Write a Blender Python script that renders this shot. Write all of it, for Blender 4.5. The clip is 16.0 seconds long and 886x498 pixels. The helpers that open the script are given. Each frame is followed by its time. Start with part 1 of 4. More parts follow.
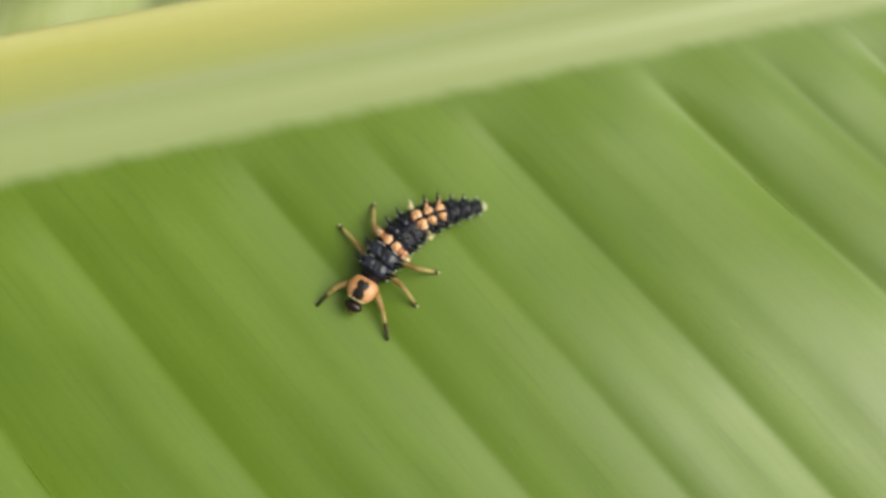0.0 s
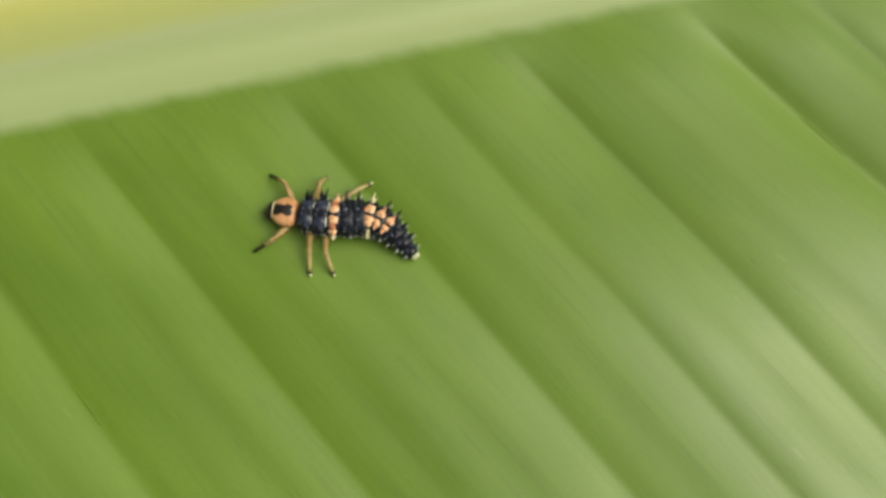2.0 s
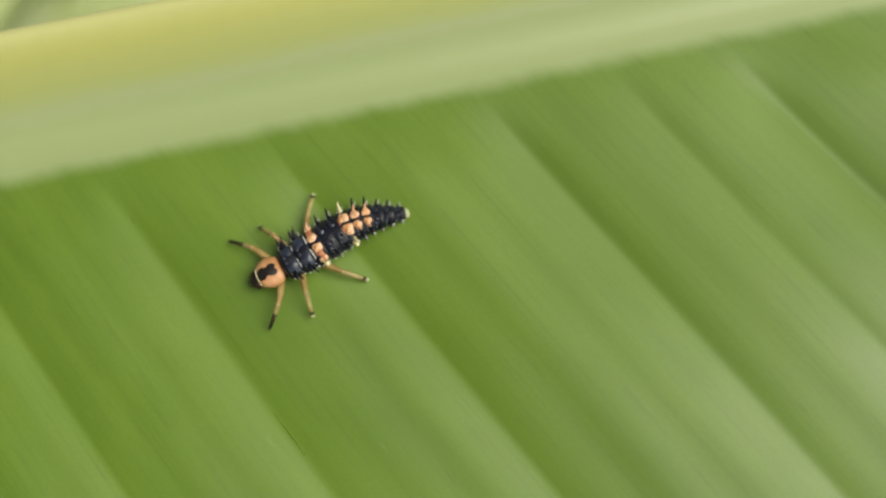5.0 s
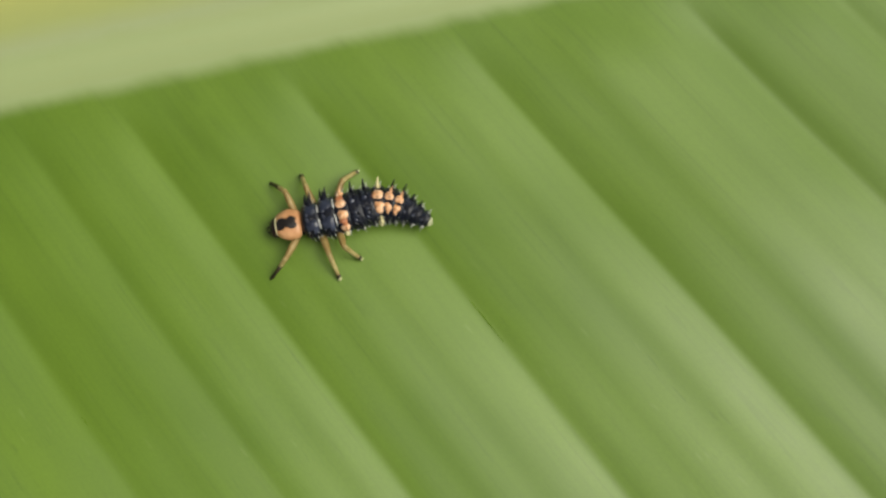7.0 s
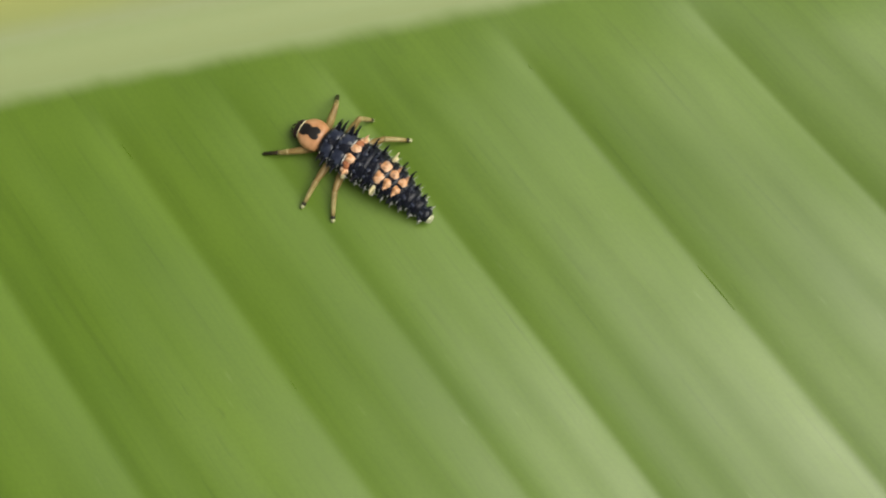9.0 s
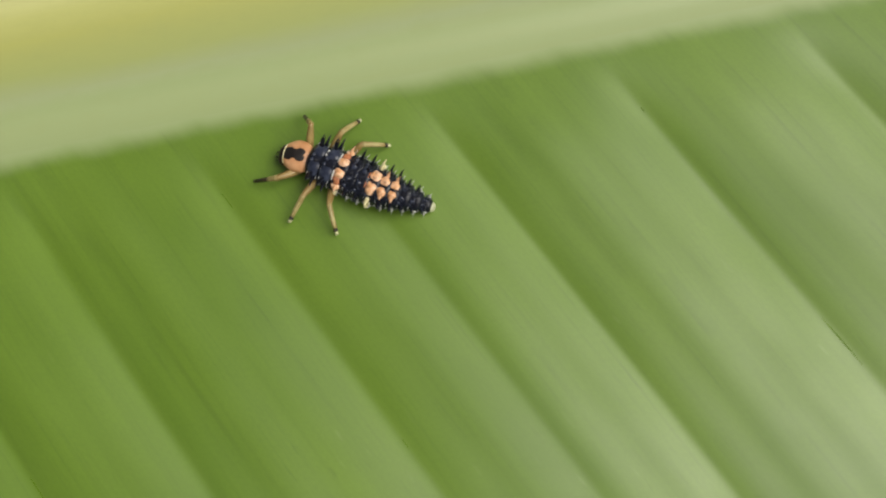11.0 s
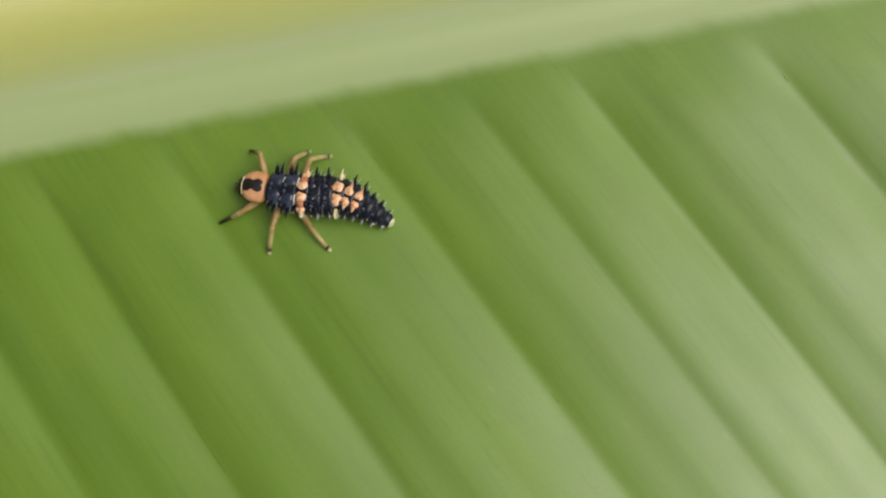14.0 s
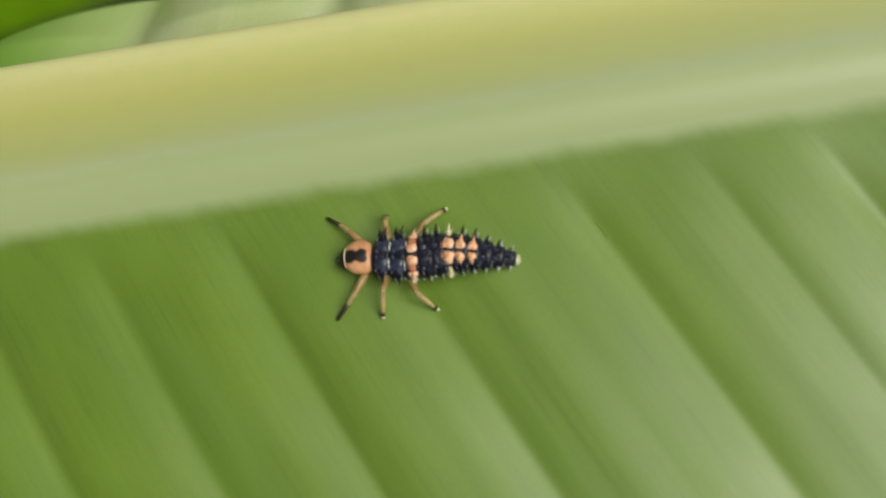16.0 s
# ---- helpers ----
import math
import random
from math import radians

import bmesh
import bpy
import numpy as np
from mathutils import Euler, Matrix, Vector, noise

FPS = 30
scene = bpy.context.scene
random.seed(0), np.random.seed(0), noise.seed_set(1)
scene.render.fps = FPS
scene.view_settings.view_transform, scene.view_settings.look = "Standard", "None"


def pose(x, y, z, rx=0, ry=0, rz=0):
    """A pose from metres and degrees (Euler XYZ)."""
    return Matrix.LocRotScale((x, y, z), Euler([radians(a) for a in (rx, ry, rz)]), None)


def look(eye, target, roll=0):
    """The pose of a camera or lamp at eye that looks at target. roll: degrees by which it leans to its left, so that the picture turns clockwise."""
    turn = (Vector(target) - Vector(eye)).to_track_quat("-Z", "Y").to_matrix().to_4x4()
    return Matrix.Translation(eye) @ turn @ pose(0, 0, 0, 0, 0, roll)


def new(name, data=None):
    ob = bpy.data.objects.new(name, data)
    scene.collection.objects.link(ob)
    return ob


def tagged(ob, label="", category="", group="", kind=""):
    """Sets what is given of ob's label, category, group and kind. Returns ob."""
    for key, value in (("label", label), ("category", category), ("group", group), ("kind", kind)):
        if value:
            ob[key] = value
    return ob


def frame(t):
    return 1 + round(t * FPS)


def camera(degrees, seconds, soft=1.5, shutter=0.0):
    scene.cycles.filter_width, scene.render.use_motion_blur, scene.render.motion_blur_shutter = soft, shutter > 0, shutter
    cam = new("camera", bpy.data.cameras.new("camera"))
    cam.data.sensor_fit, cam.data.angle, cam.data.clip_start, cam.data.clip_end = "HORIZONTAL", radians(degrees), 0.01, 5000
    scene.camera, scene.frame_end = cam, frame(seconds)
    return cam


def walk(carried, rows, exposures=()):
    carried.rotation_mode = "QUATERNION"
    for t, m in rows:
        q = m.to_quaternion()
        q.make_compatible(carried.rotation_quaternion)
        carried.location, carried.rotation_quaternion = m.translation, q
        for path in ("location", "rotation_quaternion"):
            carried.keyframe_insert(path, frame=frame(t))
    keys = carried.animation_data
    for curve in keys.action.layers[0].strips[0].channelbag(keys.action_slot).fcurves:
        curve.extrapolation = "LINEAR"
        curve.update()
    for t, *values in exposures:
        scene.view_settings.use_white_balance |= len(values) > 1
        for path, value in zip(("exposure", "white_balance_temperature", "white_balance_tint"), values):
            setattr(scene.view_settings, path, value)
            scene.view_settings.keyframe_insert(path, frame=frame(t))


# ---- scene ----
MM = 0.001
random.seed(7)

# ---- camera and its way ----
cam = camera(45, 16.0, soft=2.0, shutter=0.3)
cam.data.dof.use_dof = True
cam.data.dof.focus_distance = 0.0490
cam.data.dof.aperture_fstop = 32.0
walk(cam, [
    (0, pose(0.00757, -0.02168, 0.05318, 14.29, 0.13, -12.11)),
    (0.5, pose(0.01156, -0.02370, 0.05386, 13.17, 1.60, -11.63)),
    (1, pose(0.00821, -0.02611, 0.05412, 14.18, -0.04, -12.18)),
    (1.5, pose(0.00802, -0.02625, 0.05301, 15.11, 0.90, -11.71)),
    (2, pose(0.00592, -0.02565, 0.05239, 15.33, 1.62, -11.47)),
    (2.5, pose(0.00570, -0.02706, 0.05324, 15.56, 1.60, -12.04)),
    (3, pose(0.00252, -0.02425, 0.05119, 16.88, 1.65, -11.60)),
    (3.5, pose(0.00106, -0.02034, 0.05187, 15.22, 1.00, -11.56)),
    (4, pose(-0.00352, -0.02262, 0.04991, 16.86, 1.54, -11.50)),
    (4.2, pose(-0.00080, -0.02278, 0.05017, 16.38, 3.26, -10.81)),
    (6.3, pose(-0.00890, -0.02143, 0.04875, 14.14, 5.29, -10.07)),
    (6.5, pose(-0.01160, -0.02172, 0.04923, 13.86, 3.65, -10.45)),
    (7, pose(-0.01236, -0.02436, 0.04922, 14.02, 3.73, -10.74)),
    (7.5, pose(-0.01559, -0.02674, 0.04890, 13.97, 3.59, -11.14)),
    (8, pose(-0.01954, -0.02619, 0.04734, 14.85, 3.45, -10.66)),
    (8.5, pose(-0.02087, -0.02253, 0.04575, 14.36, 4.90, -9.68)),
    (9, pose(-0.02225, -0.02423, 0.04690, 14.70, 4.32, -9.61)),
    (9.5, pose(-0.02029, -0.02115, 0.04818, 14.03, 5.05, -9.51)),
    (10, pose(-0.02144, -0.02028, 0.04758, 12.91, 5.98, -9.51)),
    (10.2, pose(-0.02271, -0.02063, 0.04718, 13.55, 5.53, -9.77)),
    (12.3, pose(-0.02667, -0.01846, 0.04642, 12.81, 5.34, -9.06)),
    (12.5, pose(-0.02603, -0.01833, 0.04688, 12.21, 6.20, -8.72)),
    (13, pose(-0.02691, -0.01713, 0.04797, 11.32, 6.32, -8.79)),
    (13.5, pose(-0.02670, -0.01741, 0.04817, 10.49, 6.53, -8.69)),
    (14, pose(-0.03176, -0.01947, 0.04889, 11.65, 6.07, -8.85)),
    (14.5, pose(-0.03350, -0.02083, 0.04738, 12.32, 7.46, -7.97)),
    (15, pose(-0.03560, -0.01838, 0.04597, 13.03, 8.76, -7.88)),
    (15.5, pose(-0.03670, -0.01812, 0.04662, 13.72, 9.07, -7.34)),
    (16, pose(-0.03950, -0.01563, 0.04579, 13.65, 8.27, -6.54)),
], exposures=[(0, 0.11, 7150, 3), (4.2, 0.05, 6950, 4), (8, -0.02, 6750, 6), (12.3, -0.05, 6550, 10), (16, -0.06, 6500, 10)])

# ---- daylight: bright overcast, clearer on one side ----
world = bpy.data.worlds.new("sky")
scene.world = world
world.use_nodes = True
wn = world.node_tree.nodes
wl = world.node_tree.links
sky = wn.new("ShaderNodeTexSky")
sky.sky_type = "NISHITA"
sky.sun_disc = False
sky.sun_elevation = radians(52)
sky.sun_rotation = radians(104)
sky.dust_density = 4.0
pale = wn.new("ShaderNodeHueSaturation")
pale.inputs["Saturation"].default_value = 0.25
wl.new(sky.outputs[0], pale.inputs["Color"])
wl.new(pale.outputs[0], wn["Background"].inputs["Color"])
wn["Background"].inputs["Strength"].default_value = 0.062
sun_data = bpy.data.lights.new("sun", "SUN")
sun_data.energy = 3.4
sun_data.angle = radians(46)
sun_data.color = (1.0, 0.95, 0.86)
sun = new("sun", sun_data)
sun.matrix_world = look((0.75, -0.20, 1.0), (0, 0, 0))
scene.view_settings.exposure = 0.0


# ---- materials ----
FOOT = (0.300, 0.370, 0.165)

def shader(name, rough=0.5, spec=0.5):
    mat = bpy.data.materials.new(name)
    mat.use_nodes = True
    nt = mat.node_tree
    bsdf = nt.nodes["Principled BSDF"]
    bsdf.inputs["Roughness"].default_value = rough
    bsdf.inputs["Specular IOR Level"].default_value = spec
    return mat, nt, bsdf


def noise_tex(nt, coords, scale, detail=3.0, rough=0.55, stretch=(1, 1, 1)):
    mp = nt.nodes.new("ShaderNodeMapping")
    mp.inputs["Scale"].default_value = stretch
    nt.links.new(coords, mp.inputs["Vector"])
    tx = nt.nodes.new("ShaderNodeTexNoise")
    tx.inputs["Scale"].default_value = scale
    tx.inputs["Detail"].default_value = detail
    tx.inputs["Roughness"].default_value = rough
    nt.links.new(mp.outputs[0], tx.inputs["Vector"])
    return tx.outputs["Fac"]


def ramp(nt, fac, stops):
    rp = nt.nodes.new("ShaderNodeValToRGB")
    el = rp.color_ramp.elements
    while len(el) < len(stops):
        el.new(0.5)
    for e, (p, c) in zip(el, stops):
        e.position, e.color = p, (*c, 1)
    nt.links.new(fac, rp.inputs[0])
    return rp.outputs[0]


def mix(nt, fac, a, b, blend="MIX"):
    mx = nt.nodes.new("ShaderNodeMix")
    mx.data_type, mx.blend_type = "RGBA", blend
    for sock, val in ((mx.inputs["Factor"], fac), (mx.inputs["A"], a), (mx.inputs["B"], b)):
        if isinstance(val, (int, float)):
            sock.default_value = val
        elif isinstance(val, tuple):
            sock.default_value = (*val, 1)
        else:
            nt.links.new(val, sock)
    return mx.outputs["Result"]


def relief(nt, bsdf, fac, depth, strength=1.0):
    bp = nt.nodes.new("ShaderNodeBump")
    bp.inputs["Distance"].default_value = depth
    bp.inputs["Strength"].default_value = strength
    nt.links.new(fac, bp.inputs["Height"])
    nt.links.new(bp.outputs[0], bsdf.inputs["Normal"])


def uv_of(nt):
    return nt.nodes.new("ShaderNodeUVMap").outputs[0]


def blade_material(name, dark, mid, light, rough=0.42, foot=None, fibre=1.0, base=None, gloss=0.85):
    """Leaf blade: fine parallel veinlets and faint flecks along them; UV is (across, along) in millimetres."""
    mat, nt, bsdf = shader(name, rough, gloss)
    uv = uv_of(nt)
    fine = noise_tex(nt, uv, 1.0, 2.0, 0.6, (3.6, 0.12, 1))
    broad = noise_tex(nt, uv, 1.0, 3.0, 0.55, (0.16, 0.07, 1))
    ribs = noise_tex(nt, uv, 1.0, 2.0, 0.5, (0.85, 0.018, 1))
    grain = noise_tex(nt, uv, 1.0, 2.0, 0.6, (7.0, 5.0, 1))
    cloud = noise_tex(nt, uv, 1.0, 3.0, 0.6, (0.22, 0.14, 1))
    crowd = noise_tex(nt, uv, 1.0, 2.0, 0.5, (0.16, 0.09, 1))
    sep = nt.nodes.new("ShaderNodeSeparateXYZ")
    nt.links.new(uv, sep.inputs[0])
    out = nt.nodes.new("ShaderNodeMapRange")
    out.inputs["From Min"].default_value, out.inputs["From Max"].default_value = 5.0, 16.0
    nt.links.new(sep.outputs["Y"], out.inputs["Value"])
    many = mix(nt, out.outputs[0], (0, 0, 0), ramp(nt, crowd, [(0.46, (0,) * 3), (0.62, (1,) * 3)]))
    dash = mix(nt, many, (0, 0, 0), ramp(nt, noise_tex(nt, uv, 1.0, 0.0, 0.5, (3.0, 0.75, 1)), [(0.76, (0,) * 3), (0.83, (1,) * 3)]))
    nick = mix(nt, many, (0, 0, 0), ramp(nt, noise_tex(nt, uv, 1.0, 0.0, 0.5, (3.4, 0.62, 3)), [(0.19, (1,) * 3), (0.26, (0,) * 3)]))
    col = ramp(nt, broad, [(0.25, dark), (0.5, mid), (0.78, light)])
    col = mix(nt, ramp(nt, fine, [(0.28, (0.08 * fibre,) * 3), (0.55, (0.0,) * 3)]), col, tuple(c * 0.72 for c in dark))
    col = mix(nt, ramp(nt, grain, [(0.35, (0.16,) * 3), (0.62, (0.0,) * 3)]), col, tuple(c * 0.7 for c in dark))
    col = mix(nt, ramp(nt, ribs, [(0.34, (0.08 * fibre,) * 3), (0.50, (0.0,) * 3)]), col, tuple(c * 0.66 for c in dark))
    col = mix(nt, ramp(nt, ribs, [(0.52, (0.0,) * 3), (0.68, (0.06,) * 3)]), col, tuple(c * 1.35 for c in light))
    line = noise_tex(nt, uv, 1.0, 1.0, 0.4, (1.1, 0.022, 1))
    gaps = noise_tex(nt, uv, 1.0, 2.0, 0.6, (0.7, 0.30, 1))
    thin = ramp(nt, line, [(0.475, (0,) * 3), (0.492, (1,) * 3), (0.508, (1,) * 3), (0.525, (0,) * 3)])
    thin = mix(nt, ramp(nt, gaps, [(0.44, (0,) * 3), (0.60, (0.15 * fibre,) * 3)]), (0, 0, 0), thin)
    bands = nt.nodes.new("ShaderNodeTexWave")
    bands.bands_direction = "X"
    bands.inputs["Scale"].default_value = 0.52
    bands.inputs["Distortion"].default_value = 2.2
    bands.inputs["Detail"].default_value = 2.0
    bands.inputs["Detail Scale"].default_value = 0.4
    slow = nt.nodes.new("ShaderNodeMapping")
    slow.inputs["Scale"].default_value = (1, 0.05, 1)
    nt.links.new(uv, slow.inputs["Vector"])
    nt.links.new(slow.outputs[0], bands.inputs["Vector"])
    lines = mix(nt, ramp(nt, gaps, [(0.36, (0,) * 3), (0.58, (0.10 * fibre,) * 3)]), (0, 0, 0), ramp(nt, bands.outputs["Fac"], [(0.0, (1,) * 3), (0.30, (0,) * 3)]))
    col = mix(nt, lines, col, tuple(c * 0.6 for c in dark))
    col = mix(nt, thin, col, tuple(c * 0.5 for c in dark))
    col = mix(nt, mix(nt, 0.10, (0, 0, 0), dash), col, (0.36, 0.43, 0.20))
    col = mix(nt, mix(nt, 0.24, (0, 0, 0), nick), col, tuple(c * 0.55 for c in dark))
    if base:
        # the far half's painted sheen gives way to plain green towards the leaf's base
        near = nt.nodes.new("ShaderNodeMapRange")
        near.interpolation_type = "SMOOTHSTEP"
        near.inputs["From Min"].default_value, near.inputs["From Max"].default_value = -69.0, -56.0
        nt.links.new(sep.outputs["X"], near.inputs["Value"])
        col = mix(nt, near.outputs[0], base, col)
    if foot:
        away = nt.nodes.new("ShaderNodeMath")
        away.operation = "MULTIPLY_ADD"
        away.inputs[1].default_value = 0.7
        nt.links.new(noise_tex(nt, uv, 1.0, 2.0, 0.55, (0.45, 0.35, 1)), away.inputs[0])
        nt.links.new(sep.outputs["Y"], away.inputs[2])
        seam = nt.nodes.new("ShaderNodeMapRange")
        seam.interpolation_type = "SMOOTHSTEP"
        seam.inputs["From Min"].default_value, seam.inputs["From Max"].default_value = -0.18, 1.10
        nt.links.new(away.outputs[0], seam.inputs["Value"])
        col = mix(nt, seam.outputs[0], foot, col)
    nt.links.new(col, bsdf.inputs["Base Color"])
    rg = ramp(nt, cloud, [(0.34, (rough + 0.04,) * 3), (0.66, (rough - 0.04,) * 3)])
    nt.links.new(rg, bsdf.inputs["Roughness"])
    height = None
    for layer, weight in ((ribs, 0.7), (fine, 0.06), (dash, 0.3), (nick, -0.4)):
        tall = nt.nodes.new("ShaderNodeMath")
        tall.operation = "MULTIPLY_ADD"
        tall.inputs[1].default_value = weight
        nt.links.new(layer, tall.inputs[0])
        if height:
            nt.links.new(height, tall.inputs[2])
        height = tall.outputs[0]
    relief(nt, bsdf, height, 0.00004, 0.12 * fibre)
    return mat


def midrib_material():
    """Smooth rib: pale waxy green at its foot, straw yellow over its crest; UV y runs across it."""
    mat, nt, bsdf = shader("midrib_skin", 0.5, 0.7)
    uv = uv_of(nt)
    sep = nt.nodes.new("ShaderNodeSeparateXYZ")
    nt.links.new(uv, sep.inputs[0])
    streak = noise_tex(nt, uv, 1.0, 3.0, 0.6, (0.06, 26.0, 1))
    blot = noise_tex(nt, uv, 1.0, 3.0, 0.6, (0.05, 3.0, 1))
    speck = noise_tex(nt, uv, 1.0, 3.0, 0.65, (0.9, 16.0, 1))
    along_x = nt.nodes.new("ShaderNodeMapRange")
    along_x.inputs["From Min"].default_value, along_x.inputs["From Max"].default_value = -60.0, 10.0
    along_x.inputs["To Min"].default_value, along_x.inputs["To Max"].default_value = 0.0, -0.075
    nt.links.new(sep.outputs["X"], along_x.inputs["Value"])
    wob = sep.outputs["Y"]
    for layer, weight in ((blot, 0.09), (speck, 0.035), (along_x.outputs[0], 1.0)):
        add = nt.nodes.new("ShaderNodeMath")
        add.operation = "MULTIPLY_ADD"
        add.inputs[1].default_value = weight
        nt.links.new(layer, add.inputs[0])
        nt.links.new(wob, add.inputs[2])
        wob = add.outputs[0]
    # the paler, bluer 0.345 stop paints the highlight along the foot's upper crease
    col = ramp(nt, wob, [(0.08, FOOT), (0.16, FOOT), (0.29, (0.314, 0.388, 0.172)), (0.345, (0.348, 0.408, 0.205)),
                         (0.43, (0.352, 0.398, 0.135)), (0.59, (0.410, 0.423, 0.118)), (0.74, (0.475, 0.485, 0.170))])
    # crest edge painted paler for its rim light and fine fuzz
    col = mix(nt, ramp(nt, sep.outputs["Y"], [(0.63, (0,) * 3), (0.735, (0.45,) * 3)]), col, (0.62, 0.62, 0.30))
    straw = noise_tex(nt, uv, 1.0, 2.0, 0.5, (0.03, 2.5, 1))
    upper = mix(nt, ramp(nt, wob, [(0.42, (0,) * 3), (0.55, (1,) * 3)]), (0, 0, 0), ramp(nt, straw, [(0.48, (0.0,) * 3), (0.68, (0.40,) * 3)]))
    col = mix(nt, upper, col, (0.45, 0.435, 0.175))
    col = mix(nt, ramp(nt, speck, [(0.30, (0.10,) * 3), (0.52, (0.0,) * 3)]), col, (0.30, 0.33, 0.12))
    col = mix(nt, ramp(nt, streak, [(0.35, (0.08,) * 3), (0.6, (0,) * 3)]), col, (0.36, 0.36, 0.14))
    bsdf.inputs["Sheen Weight"].default_value = 0.15
    bsdf.inputs["Sheen Roughness"].default_value = 0.4
    nt.links.new(col, bsdf.inputs["Base Color"])
    relief(nt, bsdf, streak, 0.00005, 0.14)
    return mat


def plain_skin(name, a, b, scale, rough=0.4, depth=0.00002, spec=0.5):
    """Insect cuticle: two tones mottled at a fine scale, with a fine pebbled relief."""
    mat, nt, bsdf = shader(name, rough, spec)
    co = nt.nodes.new("ShaderNodeTexCoord").outputs["Object"]
    n1 = noise_tex(nt, co, scale, 4.0, 0.65)
    n2 = noise_tex(nt, co, scale * 4, 2.0, 0.5)
    nt.links.new(ramp(nt, n1, [(0.38, a), (0.66, b)]), bsdf.inputs["Base Color"])
    relief(nt, bsdf, n2, depth, 0.6)
    return mat


def shield_material():
    """Orange shield with a dark blotch in the middle, narrow in front and forked behind."""
    mat, nt, bsdf = shader("shield_skin", 0.38, 0.5)
    co = nt.nodes.new("ShaderNodeTexCoord").outputs["Object"]
    nz = noise_tex(nt, co, 2600, 3.0, 0.6)
    sep = nt.nodes.new("ShaderNodeSeparateXYZ")
    nt.links.new(co, sep.inputs[0])

    def term(src, centre, size):
        a = nt.nodes.new("ShaderNodeMath")
        a.operation = "SUBTRACT"
        nt.links.new(src, a.inputs[0])
        a.inputs[1].default_value = centre
        b = nt.nodes.new("ShaderNodeMath")
        b.operation = "DIVIDE"
        nt.links.new(a.outputs[0], b.inputs[0])
        b.inputs[1].default_value = size
        c = nt.nodes.new("ShaderNodeMath")
        c.operation = "POWER"
        c.inputs[1].default_value = 2
        ab = nt.nodes.new("ShaderNodeMath")
        ab.operation = "ABSOLUTE"
        nt.links.new(b.outputs[0], ab.inputs[0])
        nt.links.new(ab.outputs[0], c.inputs[0])
        return c.outputs[0]

    def blob(cx, cy, sx, sy):
        s = nt.nodes.new("ShaderNodeMath")
        nt.links.new(term(sep.outputs["X"], cx, sx), s.inputs[0])
        nt.links.new(term(sep.outputs["Y"], cy, sy), s.inputs[1])
        return s.outputs[0]

    nearest = blob(0.00034, 0.0, 0.00033, 0.00031)
    for lobe in ((0.00008, 0.0, 0.00036, 0.00023), (-0.00018, 0.00013, 0.00024, 0.00018), (-0.00018, -0.00013, 0.00024, 0.00018)):
        low = nt.nodes.new("ShaderNodeMath")
        low.operation = "MINIMUM"
        nt.links.new(nearest, low.inputs[0])
        nt.links.new(blob(*lobe), low.inputs[1])
        nearest = low.outputs[0]
    jag = nt.nodes.new("ShaderNodeMath")
    jag.operation = "MULTIPLY_ADD"
    nt.links.new(nz, jag.inputs[0])
    jag.inputs[1].default_value = 1.1
    nt.links.new(nearest, jag.inputs[2])
    skin = ramp(nt, noise_tex(nt, co, 1500, 3.0), [(0.3, (0.44, 0.195, 0.075)), (0.7, (0.62, 0.335, 0.17))])
    rp = nt.nodes.new("ShaderNodeMapRange")
    rp.inputs["From Min"].default_value, rp.inputs["From Max"].default_value = 1.35, 1.65
    rp.inputs["To Min"].default_value, rp.inputs["To Max"].default_value = 1.0, 0.0
    nt.links.new(jag.outputs[0], rp.inputs["Value"])
    nt.links.new(mix(nt, rp.outputs[0], skin, (0.012, 0.009, 0.008)), bsdf.inputs["Base Color"])
    relief(nt, bsdf, nz, 0.00003, 0.5)
    return mat


LEAF = blade_material("leaf_green", (0.093, 0.176, 0.008), (0.116, 0.208, 0.011), (0.140, 0.240, 0.016), 0.48, FOOT)
# far half of the same leaf, its pale sky sheen painted into the colour
FAR_LEAF_SHEEN = blade_material("leaf_far_sheen", (0.26, 0.33, 0.09), (0.39, 0.46, 0.20), (0.54, 0.60, 0.36), 0.36, None, 0.25, (0.13, 0.27, 0.02))
LOW_LEAF = blade_material("leaf_green_low", (0.10, 0.23, 0.001), (0.16, 0.33, 0.002), (0.21, 0.41, 0.003), 0.75, None, 0.4, None, 0.15)
RIB = midrib_material()
VEIN = plain_skin("vein_skin", (0.082, 0.15, 0.010), (0.11, 0.19, 0.014), 700, 0.85, 0.00002, 0.05)
BLACK = plain_skin("black_cuticle", (0.0035, 0.0040, 0.0080), (0.008, 0.010, 0.020), 3000, 0.30, 0.00005, 0.36)
# grey for small bumps that stand for highlights on the black cuticle
GLINT = plain_skin("grey_glint", (0.035, 0.042, 0.065), (0.11, 0.125, 0.17), 2600, 0.25, 0.00002, 0.6)
PLATE = plain_skin("grey_plate", (0.014, 0.018, 0.034), (0.043, 0.052, 0.086), 2300, 0.28, 0.00003, 0.5)
RUST = plain_skin("rust_skin", (0.20, 0.055, 0.022), (0.50, 0.20, 0.09), 2600, 0.4)
ORANGE = plain_skin("orange_spot", (0.66, 0.32, 0.13), (0.86, 0.60, 0.42), 2500, 0.42)
nodes = ORANGE.node_tree
stain = ramp(nodes, noise_tex(nodes, nodes.nodes["Texture Coordinate"].outputs["Object"], 3600, 3.0, 0.6), [(0.36, (0.6,) * 3), (0.45, (0.0,) * 3)])
skin_in = nodes.nodes["Principled BSDF"].inputs["Base Color"]
nodes.links.new(mix(nodes, stain, skin_in.links[0].from_socket, (0.16, 0.05, 0.02)), skin_in)
